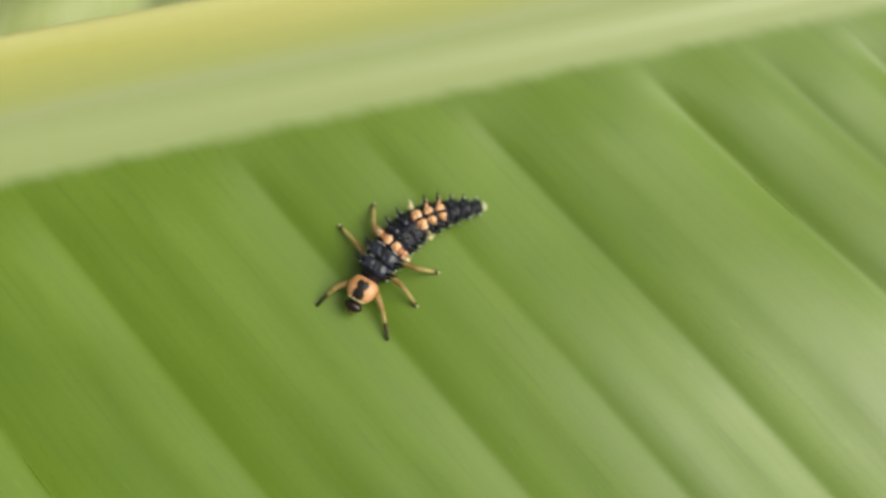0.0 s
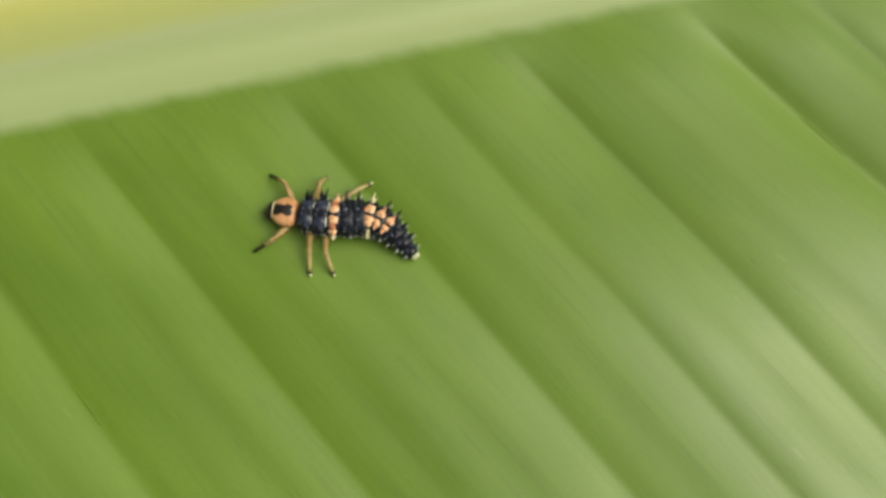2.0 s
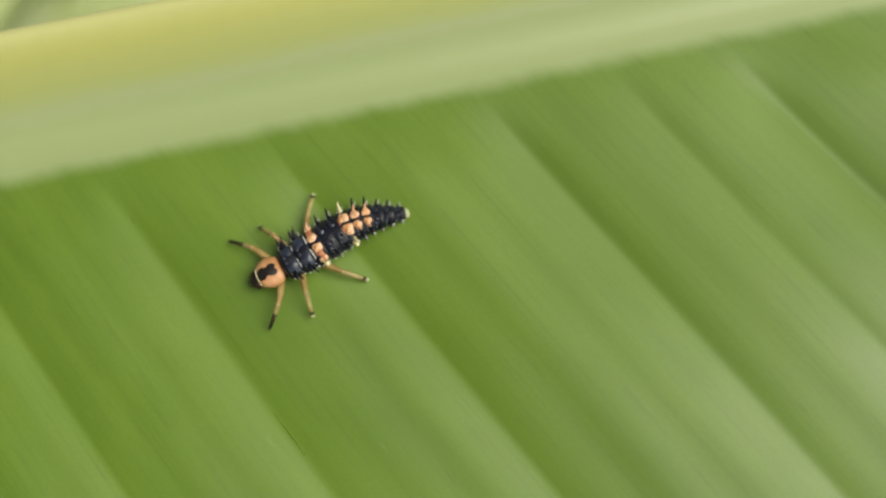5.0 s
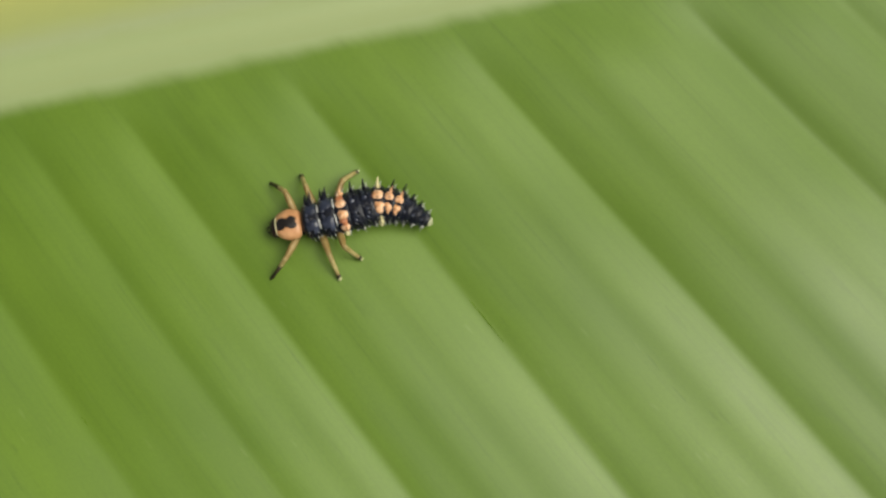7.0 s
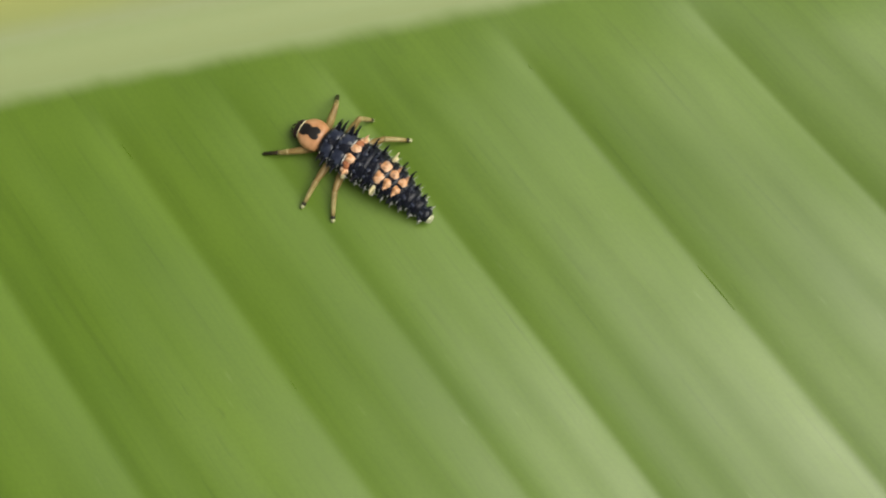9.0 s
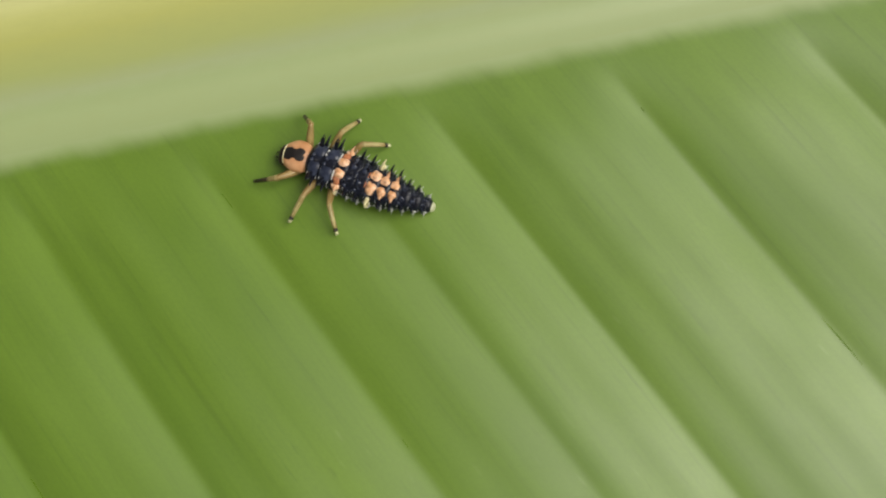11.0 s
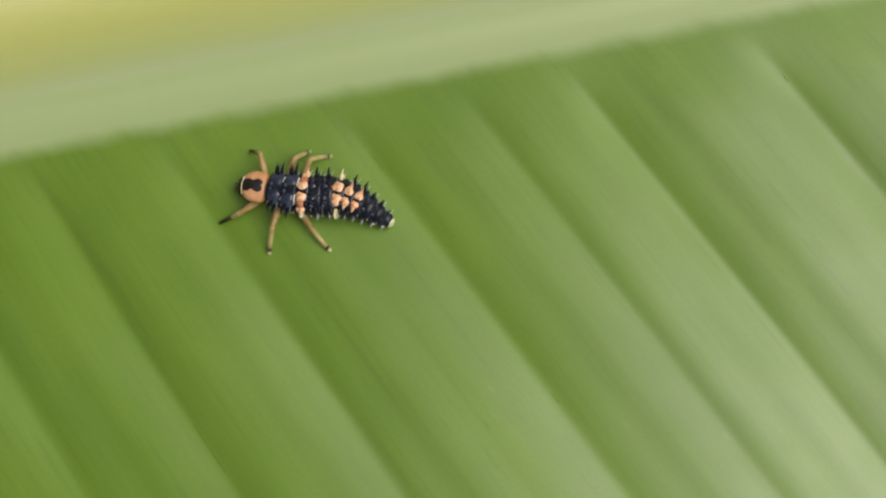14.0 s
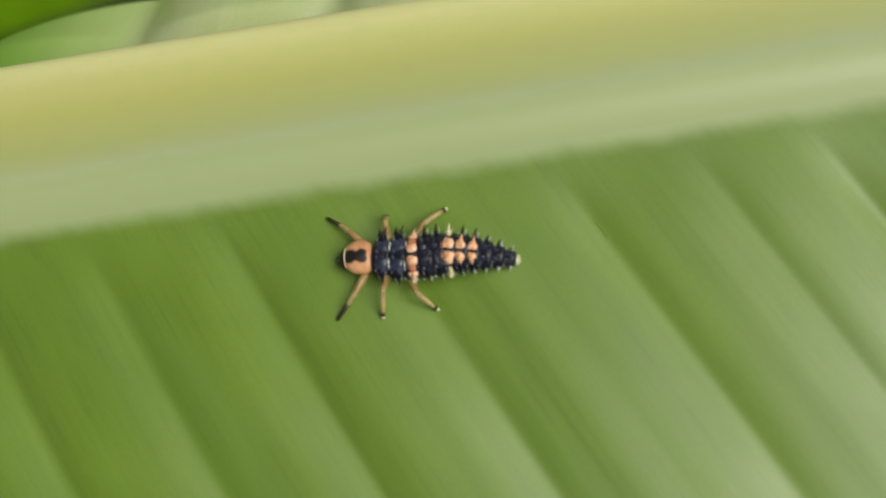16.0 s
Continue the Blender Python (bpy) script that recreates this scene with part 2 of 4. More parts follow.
CREAM = plain_skin("cream_spine", (0.62, 0.55, 0.28), (0.80, 0.74, 0.48), 2500, 0.45)
TAILTIP = plain_skin("pale_tip", (0.30, 0.32, 0.18), (0.68, 0.69, 0.47), 2500, 0.35)
SHIELD = shield_material()
HEADSKIN = plain_skin("head_skin", (0.006, 0.005, 0.005), (0.03, 0.012, 0.010), 2500, 0.3)
FEMUR = plain_skin("leg_tan", (0.27, 0.172, 0.054), (0.42, 0.29, 0.11), 2200, 0.38)
SHIN = plain_skin("leg_pale", (0.32, 0.235, 0.085), (0.47, 0.39, 0.17), 2200, 0.38)
TIP = plain_skin("foot_pad", (0.36, 0.37, 0.18), (0.56, 0.56, 0.33), 2200, 0.4)
for thin_skin in (FEMUR, SHIN):
    thin_skin.node_tree.nodes["Principled BSDF"].inputs["Alpha"].default_value = 0.74
SHIN_DARK = plain_skin("leg_dark", (0.010, 0.008, 0.005), (0.045, 0.030, 0.014), 2200, 0.4)
SOIL = plain_skin("ground_cover", (0.03, 0.055, 0.012), (0.10, 0.15, 0.03), 14, 0.9, 0.01, 0.2)


# ---- building helpers ----
def smooth(me):
    me.polygons.foreach_set("use_smooth", [True] * len(me.polygons))


def mesh_of(name, bm, mats):
    bm.normal_update()
    me = bpy.data.meshes.new(name)
    bm.to_mesh(me)
    bm.free()
    for m in (mats if isinstance(mats, (list, tuple)) else [mats]):
        me.materials.append(m)
    smooth(me)
    return me


def part(name, bm, material, parent, label=""):
    me = bm if isinstance(bm, bpy.types.Mesh) else mesh_of(name, bm, material)
    ob = new(name, me)
    ob.parent = parent
    return tagged(ob, label)


def grid_mesh(name, rows, uvs, mat):
    """A sheet from rows of points, with a UV for each."""
    nr, nc = len(rows), len(rows[0])
    verts = [p for r in rows for p in r]
    faces = []
    for i in range(nr - 1):
        for j in range(nc - 1):
            k = i * nc + j
            faces.append((k, k + 1, k + nc + 1, k + nc))
    me = bpy.data.meshes.new(name)
    me.from_pydata(verts, [], faces)
    flat = [q for r in uvs for q in r]
    layer = me.uv_layers.new(name="UVMap")
    loops = np.empty(len(me.loops), dtype=np.int32)
    me.loops.foreach_get("vertex_index", loops)
    layer.data.foreach_set("uv", np.array(flat, dtype=np.float32)[loops].ravel())
    me.materials.append(mat)
    smooth(me)
    me.update()
    return me


def sweep(bm, pts, radii, sides=8, squash=1.0, slot=0):
    """A tube of varying thickness along points, closed at both ends."""
    rings = []
    n = len(pts)
    for i, (p, r) in enumerate(zip(pts, radii)):
        d = (Vector(pts[min(i + 1, n - 1)]) - Vector(pts[max(i - 1, 0)])).normalized()
        q = d.to_track_quat("X", "Z")
        rings.append([bm.verts.new(Vector(p) + q @ Vector((0, math.cos(a) * r, math.sin(a) * r * squash)))
                      for a in (2 * math.pi * k / sides for k in range(sides))])
    for a, b in zip(rings, rings[1:]):
        for k in range(sides):
            f = bm.faces.new((a[k], a[(k + 1) % sides], b[(k + 1) % sides], b[k]))
            f.material_index = slot
    for ring in (rings[0][::-1], rings[-1]):
        bm.faces.new(ring).material_index = slot
    return bm


def loft(length, half_w, half_h, belly=0.75, blunt=2.6, rings=9, sides=22, rough=0.0, seed=0, groove=0.55):
    """A barrel-shaped body ring along x, flatter below."""
    bm = bmesh.new()
    rows = []
    for i in range(rings):
        s = -1 + 2 * i / (rings - 1)
        r = max(0.02, (1 - abs(s) ** blunt)) ** (1 / blunt)
        r = 1 - groove + groove * r if abs(s) < 0.99 else 1 - 1.27 * groove
        row = []
        for k in range(sides):
            a = 2 * math.pi * k / sides
            y, z = math.cos(a), math.sin(a)
            bump = 1 + rough * noise.noise(Vector((s * 2.2 + seed, y * 3.1, z * 3.1)))
            row.append(bm.verts.new((s * length / 2, y * half_w * r * bump, z * (half_h if z > 0 else half_h * belly) * r * bump)))
        rows.append(row)
    for a, b in zip(rows, rows[1:]):
        for k in range(sides):
            bm.faces.new((a[k], b[k], b[(k + 1) % sides], a[(k + 1) % sides]))
    bm.faces.new(rows[0])
    bm.faces.new(rows[-1][::-1])
    return bm


def blob(rx, ry, rz, u=12, v=8):
    bm = bmesh.new()
    bmesh.ops.create_uvsphere(bm, u_segments=u, v_segments=v, radius=1.0, matrix=Matrix.Diagonal((rx, ry, rz, 1)))
    return bm


# ---- the leaf the larva walks on ----
# secondary veins: where each leaves the midrib, how far it leans per millimetre outwards, and how deep its crease is
VEINS = [(-131, 0.53, 1), (-121.5, 0.53, 1), (-113.2, 0.53, 1), (-104.1, 0.53, 1), (-95.4, 0.52, 1), (-86.2, 0.52, 1), (-77.0, 0.52, 1),
         (-68.65, 0.517, 1), (-62.09, 0.505, 0.8), (-55.66, 0.510, 1), (-48.79, 0.513, 0.74), (-39.78, 0.516, 0.92),
         (-33.82, 0.520, 0.5), (-28.54, 0.516, 0.8), (-19.84, 0.523, 0.85), (-11.18, 0.558, 0.8), (0.0, 0.556, 0.85),
         (6.55, 0.560, 0.5), (12.40, 0.565, 1.15), (22.24, 0.605, 1.1), (28.3, 0.61, 0.5), (33.5, 0.62, 1), (43.0, 0.63, 1),
         (52.1, 0.64, 1), (61.6, 0.64, 1), (71.0, 0.64, 1), (80.5, 0.64, 1)]
VU = [v[0] for v in VEINS]
VA = [v[1] for v in VEINS]
MAIN = [v[0] for v in VEINS if v[2] > 0.6]
DEEP = [v[2] for v in VEINS if v[2] > 0.6]


def lean(u):
    return float(np.interp(u, VU, VA))


def knots(i):
    """Where the small folds of one pleat end, as shares of its width: at its weak vein, if it has one, and between."""
    a, b = MAIN[i], MAIN[i + 1]
    weak = [(u - a) / (b - a) for u in VU if a < u < b]
    if weak:
        return [0, 0.45 * weak[0], weak[0], weak[0] + 0.55 * (1 - weak[0]), 1]
    k = 0.07 * math.sin(i * 2.9)
    return [0, 0.30 + k, 0.62 + k, 1] if b - a > 7.5 else [0, 0.48 + k, 1]


KNOTS = [knots(i) for i in range(len(MAIN) - 1)]


def ease(a):
    """0 to 1, gently at both ends."""
    a = min(max(a, 0.0), 1.0)
    return a * a * (3 - 2 * a)


def fold(s, soft):
    """Outline of one pleat: a low arch, a little steeper where it rises behind its vein."""
    return 0.22 * ((1 - math.exp(-s / soft)) - s * (1 - math.exp(-1 / soft))) + 1.45 * (s - s * s)


def crease(u, v):
    """Height in mm of the sharp folds at the vein coordinate u and the distance v from the midrib."""
    i = min(max(int(np.searchsorted(MAIN, u, side="right")) - 1, 0), len(MAIN) - 2)
    w = MAIN[i + 1] - MAIN[i]
    s = min(max((u - MAIN[i]) / w, 0), 1)
    lift = (0.150 + 0.015 * math.sin(i * 2.3)) * DEEP[i]
    soft = 0.27 + 0.04 * math.sin(i * 1.7 + 1.0) + 0.16 * math.exp(-v / 5.0)
    h = lift * min(w, 9.5) * fold(s, soft)
    ks = KNOTS[i]
    if len(ks) == 5:
        k = 0.70 - 0.42 * min(v / 16.0, 1.0)
        lo, hi = (0, ks[2]) if s < ks[2] else (ks[2], 1)
        h = (1 - k) * h + k * 1.25 * lift * w * (hi - lo) * fold((s - lo) / (hi - lo), soft)
    h *= 1 - 0.54 * ease((v - 8.0) / 14.0)
    j = max(k for k in range(len(ks) - 1) if ks[k] <= s)
    q = min((s - ks[j]) / (ks[j + 1] - ks[j]), 1)
    minor = (0.024 + 0.010 * math.sin(i * 3.1 + j * 1.9 + v / 17.0)) * w * (ks[j + 1] - ks[j])
    h += minor * 4 * q * (1 - q) ** 2
    return h


def pleat(u, v):
    """Height in mm of the blade above its mean plane: the folds, rounded where they meet, on slow waves."""
    v = max(v, 0.0)
    h = sum(k * crease(u + d, v) for d, k in ((-0.32, 0.14), (-0.16, 0.22), (0, 0.28), (0.16, 0.22), (0.32, 0.14)))
    grow = ease(v / 4.6)
    wave = 0.18 * math.sin(u / 15.0 + 0.7) * math.sin(v / 21.0) + 0.10 * math.sin(u / 6.1 + v / 13.0) * min(1, v / 8)
    wave -= 0.54 * math.sin(min(u + 39, 20) * math.pi / 40) * ease(v / 11)
    wave -= 0.40 * math.sin(min(max(u + 46, -16), 16) * math.pi / 32) * ease((v - 15) / 13)
    wave += 0.68 * (1 - math.cos(min(max(u + 19, 0) / 40, 1) * math.pi)) * ease((v - 3) / 17)
    return h * grow - 0.28 * grow + wave - 0.0032 * max(0.0, v - 9) ** 2 / (1 + 0.02 * max(0.0, v - 9))


def leaf_height(x, y):
    v = max(-y, 0.0)
    u = x
    for _ in range(6):
        u = x - lean(u) * v
    return pleat(u, v)


def columns(step):
    us = []
    for a, b in zip(VU, VU[1:]):
        n = max(6, int((b - a) / step))
        us += [a, a + 0.12, a + 0.25] + [a + 0.4 + (b - a - 0.8) * k / n for k in range(n + 1)] + [b - 0.25, b - 0.12]
    return us + [VU[-1]]


def rim(u):
    """Width in mm of the half blade at u."""
    return 92 + 5 * math.sin(u / 31.0) + 1.2 * math.sin(u / 4.3)


def near_blade(parent):
    us = columns(0.45)
    steps = [-1.3, -0.8, -0.4, 0.0, 0.25, 0.5, 0.8, 1.1, 1.4, 1.7, 2.0] + [2.0 + 0.7 * k for k in range(1, 58)] + [42.0 + 1.7 * k for k in range(1, 31)]
    rows, uvs = [], []
    for v in steps:
        row, uv = [], []
        for u in us:
            f = min(v, rim(u))
            row.append(((u + lean(u) * f) * MM, -f * MM, pleat(u, f) * MM))
            uv.append((u, f))
        rows.append(row)
        uvs.append(uv)
    me = grid_mesh("near_half_blade", rows[::-1], uvs[::-1], LEAF)
    ob = part("near_half_blade", me, LEAF, parent)
    thick = ob.modifiers.new("thickness", "SOLIDIFY")
    thick.thickness, thick.offset = 0.30 * MM, -1
    return ob


FAR_VEINS = [-131, -118, -106, -94.5, -83, -71, -60.3, -49.7, -38, -26, -14.6, -3.6, 7, 17.5, 28.5, 40, 51, 61, 70, 80.5]


def far_width(u):
    """The far half of the blade narrows to its rounded base."""
    return min(80.0, 0.4 + 0.348 * max(0.0, u + 73.8) + 0.06 * max(0.0, u + 58) ** 2)


def far_pleat(u, f):
    """Folds of the far half, in mm: each rises behind its vein and falls to the next."""
    i = min(max(int(np.searchsorted(FAR_VEINS, u, side="right")) - 1, 0), len(FAR_VEINS) - 2)
    w = FAR_VEINS[i + 1] - FAR_VEINS[i]
    s = min(max((u - FAR_VEINS[i]) / w, 0), 1)
    return 0.36 * w * fold(s, 0.32) * min(1, 0.3 + f / 3.0)


RIB_PROFILE = [(0.45, 0.006), (0.85, 0.012), (1.3, 0.06), (1.9, 0.25), (2.5, 0.62), (3.0, 1.05), (3.8, 1.70), (4.6, 2.28), (5.4, 2.68), (6.1, 2.82), (6.5, 2.76),
               (6.72, 2.55), (6.82, 2.2), (6.9, 1.2), (7.0, 0.0), (7.2, -1.2), (7.7, -2.2), (8.6, -2.6)]


def rib_scale(x):
    return 1.0 + 0.085 * min(max(-x / 62.0, -0.6), 1.8)


def midrib(parent):
    n = 260
    rows, uvs = [], []
    prof = []
    for i in range(len(RIB_PROFILE) - 1):
        p0, p1, p2, p3 = (RIB_PROFILE[min(max(i + k, 0), len(RIB_PROFILE) - 1)] for k in (-1, 0, 1, 2))
        for s in (0, 0.25, 0.5, 0.75):
            prof.append(tuple(0.5 * (2 * b + (c - a) * s + (2 * a - 5 * b + 4 * c - d) * s * s + (3 * b - a - 3 * c + d) * s ** 3)
                              for a, b, c, d in zip(p0, p1, p2, p3)))
    prof.append(RIB_PROFILE[-1])
    for j, (y, z) in enumerate(prof):
        row, uv = [], []
        for k in range(n + 1):
            x = -131 + 212 * k / n
            g = rib_scale(x)
            row.append((x * MM, y * g * MM, z * g * MM))
            uv.append((x, y / 8.6))
        rows.append(row)
        uvs.append(uv)
    return part("midrib", grid_mesh("midrib", rows, uvs, RIB), RIB, parent, "pale yellow rounded midrib with waxy green foot")


def far_blade(parent):
    us = [a + (b - a) * k / 14 for a, b in zip(FAR_VEINS, FAR_VEINS[1:]) for k in range(14)] + [FAR_VEINS[-1]]
    rows, uvs = [], []
    for k in range(46):
        s = (k / 45) ** 1.3
        row, uv = [], []
        for u in us:
            f = s * far_width(u)
            g = rib_scale(u)
            z = -2.0 * g - 0.55 * min(f, 12) - 0.25 * max(0, f - 12) + far_pleat(u, f)
            row.append(((u + 0.20 * f) * MM, (8.1 * g + f) * MM, z * MM))
            uv.append((u, f))
        rows.append(row)
        uvs.append(uv)
    ob = part("far_half_blade", grid_mesh("far_half_blade", rows, uvs, FAR_LEAF_SHEEN), FAR_LEAF_SHEEN, parent, "far half of the blade sloping down behind the midrib")
    thick = ob.modifiers.new("thickness", "SOLIDIFY")
    thick.thickness, thick.offset = 0.30 * MM, -1
    return ob


def veins(parent):
    for u, a, deep in VEINS:
        if deep < 0.7 or u < -100 or u > 60:
            continue
        bm = bmesh.new()
        pts = []
        rad = []
        for k in range(70):
            v = 3.2 + k * 1.2
            pts.append(((u + a * v) * MM, -v * MM, (pleat(u, v) - 0.072 + 0.10 * max(-0.4, noise.noise(Vector((u * 1.3, v * 0.16, 7.0))) - 0.08)) * MM))
            rad.append((0.042 + 0.025 * noise.noise(Vector((u, v * 0.3, 0)))) * MM * (1 - 0.5 * k / 70))
        part("vein", sweep(bm, pts, rad, 6), VEIN, parent)


leaf = tagged(new("banana_leaf"), "large pleated green banana leaf with pale yellow midrib", "leaf")
near_blade(leaf)
midrib(leaf)
far_blade(leaf)
veins(leaf)


def low_leaf(name, m, length, width, label):
    """Another broad leaf deeper in the plant: arched blade with a midrib groove."""
    rows, uvs = [], []
    for i in range(41):
        s = -1 + i / 20
        s = math.copysign(1 - (1 - abs(s)) ** 2, s)
        roll = max(0.0, abs(s) - 0.95) / 0.05
        row, uv = [], []
        for j in range(121):
            q = j / 120
            w = width * (math.sin(math.pi * min(1, 0.06 + q * 0.94)) ** 0.6)
            x = q * length
            y = s * w
            z = -0.25 * abs(s) ** 1.6 * w + length / 217 * abs(math.sin(x / length * 47 + abs(s) * 3.0)) * (1 - roll) - length / 76 * roll ** 1.7 - 0.156 / length * (x - length / 2) ** 2
            row.append((x * MM, y * MM, z * MM))
            uv.append((x - abs(y) * 0.5, abs(y)))
        rows.append(row)
        uvs.append(uv)
    ob = tagged(new(name), label, "leaf")
    ob.matrix_world = m
    blade = part("blade", grid_mesh(name, rows, uvs, LOW_LEAF), LOW_LEAF, ob)
    thick = blade.modifiers.new("thickness", "SOLIDIFY")
    thick.thickness = 0.3 * MM
    bm = bmesh.new()
    sweep(bm, [(length * MM * k / 20, 0, (0.3 - 0.156 / length * (length * k / 20 - length / 2) ** 2) * MM) for k in range(21)],
          [length / 260 * (3.2 - 0.12 * k) * MM for k in range(21)], 10)
    part("midrib", bm, RIB, ob)
    return ob


low_leaf("background_leaf", pose(-0.567, 0.2292, -0.1009, 0, 0, 8), 780, 186, "bright green banana leaf hanging below the larger one")

ground_rows = [[(x, y, -0.75 + 0.03 * noise.noise(Vector((x, y, 0)))) for x in (-400, -60, -12, -3, -1, -0.3, 0.3, 1, 3, 12, 60, 400)]
               for y in (-400, -60, -12, -3, -1, -0.3, 0.3, 1, 3, 12, 60, 400)]
tagged(new("ground", grid_mesh("ground", ground_rows, [[(p[0], p[1]) for p in r] for r in ground_rows], SOIL)),
       "dark green ground cover under the plant", "ground", kind="structure")

# ---- the ladybird larva ----
larva = tagged(new("ladybird_larva"), "black spiny ladybird larva with orange spots walking over the leaf", "insect")


def spine_mesh(name, mat, length, stout=1.0, prongs=3):
    """A thorn that leans back a little, with finer prongs on its upper half."""
    bm = bmesh.new()
    r = 0.066 * MM * stout
    tip = length * MM
    sweep(bm, [(0, 0, -0.06 * MM), (-0.01 * MM, 0, tip * 0.3), (-0.05 * MM, 0, tip * 0.7), (-0.11 * MM, 0, tip)], [r * 1.5, r * 0.9, r * 0.55, r * 0.15], 6)
    for k in range(prongs):
        h, a = 0.42 + 0.16 * k, 0.4 + 2.1 * k
        base = Vector((-0.04 * MM, 0, tip * h))
        out = Vector((math.cos(a), math.sin(a), 0.9)).normalized() * 0.12 * MM
        sweep(bm, [base, base + out * 0.5, base + out], [r * 0.38, r * 0.27, r * 0.08], 4)
    return mesh_of(name, bm, mat)


PALE = plain_skin("pale_tubercle", (0.34, 0.35, 0.34), (0.70, 0.70, 0.66), 3000, 0.4)
SPINE_BLACK = spine_mesh("spine", BLACK, 0.56, 1.15)
SPINE_LONG = spine_mesh("spine", BLACK, 0.62, 1.25, 2)
SPINE_SHORT = spine_mesh("spine", BLACK, 0.34, 1.1)
SPINE_GREY = spine_mesh("spine", PLATE, 0.20, 0.9, 2)
SPINE_STUB = spine_mesh("spine", PLATE, 0.14, 0.8, 3)
SPINE_CREAM = spine_mesh("spine", CREAM, 0.56, 1.35)
SPINE_ORANGE = spine_mesh("spine", ORANGE, 0.46, 1.3, 2)
CREAM_STUB = mesh_of("spine", blob(0.13 * MM, 0.11 * MM, 0.24 * MM, 10, 8), CREAM)
FRINGE = mesh_of("tubercle", blob(0.050 * MM, 0.042 * MM, 0.095 * MM, 8, 6), PALE)
WART = mesh_of("wart", blob(0.10 * MM, 0.12 * MM, 0.09 * MM, 8, 6), PLATE)
HAIR_BM = bmesh.new()
sweep(HAIR_BM, [(0, 0, -0.03 * MM), (-0.03 * MM, 0, 0.12 * MM), (-0.09 * MM, 0, 0.26 * MM)], [0.018 * MM, 0.014 * MM, 0.004 * MM], 4)
HAIR = mesh_of("bristle", HAIR_BM, PALE)


def pad(hw, hh, angle, spread, x, half, lift, point=0.0, seed=0.0, uneven=0.16):
    """A raised pad that hugs a body ring: spread in degrees to either side of angle, half its length along the body;
    point narrows the end that lies farther from the back's middle."""
    bm = bmesh.new()
    rings, sides = 6, 20
    side = 1 if angle >= 0 else -1
    rows = []
    for i in range(rings):
        r = (i + 0.02) / (rings - 1) if i else 0.0
        row = []
        for k in range(sides):
            c, d = math.cos(2 * math.pi * k / sides), math.sin(2 * math.pi * k / sides)
            c, d = math.copysign(abs(c) ** 0.75, c), math.copysign(abs(d) ** 0.75, d)
            edge = 1 + uneven * noise.noise(Vector((c * 1.6 + seed, d * 1.6, seed * 0.7)))
            a = radians(angle + side * spread * c * r * edge)
            px = x + half * d * r * edge * (1 - point * max(0.0, c))
            up = lift * (1 - r ** 3) * (1 + 0.35 * noise.noise(Vector((c * r * 2.3, d * r * 2.3, seed)))) - 0.022
            row.append(bm.verts.new((px * MM, math.sin(a) * (hw + up) * MM, math.cos(a) * (hh + up) * MM)))
            if i == 0:
                break
        rows.append(row)
    top = rows[0][0]
    for k in range(sides):
        bm.faces.new((top, rows[1][k], rows[1][(k + 1) % sides]))
    for p, q in zip(rows[1:], rows[2:]):
        for k in range(sides):
            bm.faces.new((p[k], q[k], q[(k + 1) % sides], p[(k + 1) % sides]))
    bmesh.ops.recalc_face_normals(bm, faces=bm.faces)
    if sum((f.normal.dot(f.calc_center_median()) for f in bm.faces)) < 0:
        bmesh.ops.reverse_faces(bm, faces=bm.faces)
    return bm


def on_ring(half_w, half_h, angle, x, sink=0.0):
    """The place and outward tilt of a point on a body ring; angle in degrees from straight up, to the left if positive."""
    a = radians(angle)
    y, z = math.sin(a) * (half_w - sink) * MM, math.cos(a) * (half_h - sink) * MM
    n = Vector((0, math.sin(a) / half_w, math.cos(a) / half_h)).normalized()
    tilt = math.degrees(math.atan2(n.y, n.z))
    return pose(x * MM, y, z, -tilt, 0, 0)


def stick(name, mesh, seg, m, label=""):
    ob = part(name, mesh, None, seg, label)
    ob.matrix_basis = m
    return ob


# name, middle along the body, length, half width, half height, height above the leaf
RINGS = [
    ("mesothorax", 1.80, 0.98, 0.82, 0.64, 0.86), ("metathorax", 2.50, 0.98, 0.91, 0.69, 0.90),
    ("abdomen_ring", 3.16, 0.84, 0.95, 0.72, 0.92), ("abdomen_ring", 3.72, 0.84, 0.97, 0.73, 0.92), ("abdomen_ring", 4.26, 0.82, 0.95, 0.72, 0.90),
    ("abdomen_ring", 4.78, 0.80, 0.90, 0.69, 0.86), ("abdomen_ring", 5.28, 0.78, 0.83, 0.65, 0.82), ("abdomen_ring", 5.76, 0.76, 0.73, 0.59, 0.76),
    ("abdomen_ring", 6.22, 0.76, 0.62, 0.52, 0.68), ("abdomen_ring", 6.68, 0.76, 0.49, 0.43, 0.57), ("abdomen_ring", 7.12, 0.74, 0.35, 0.32, 0.45),
]
BODY = []


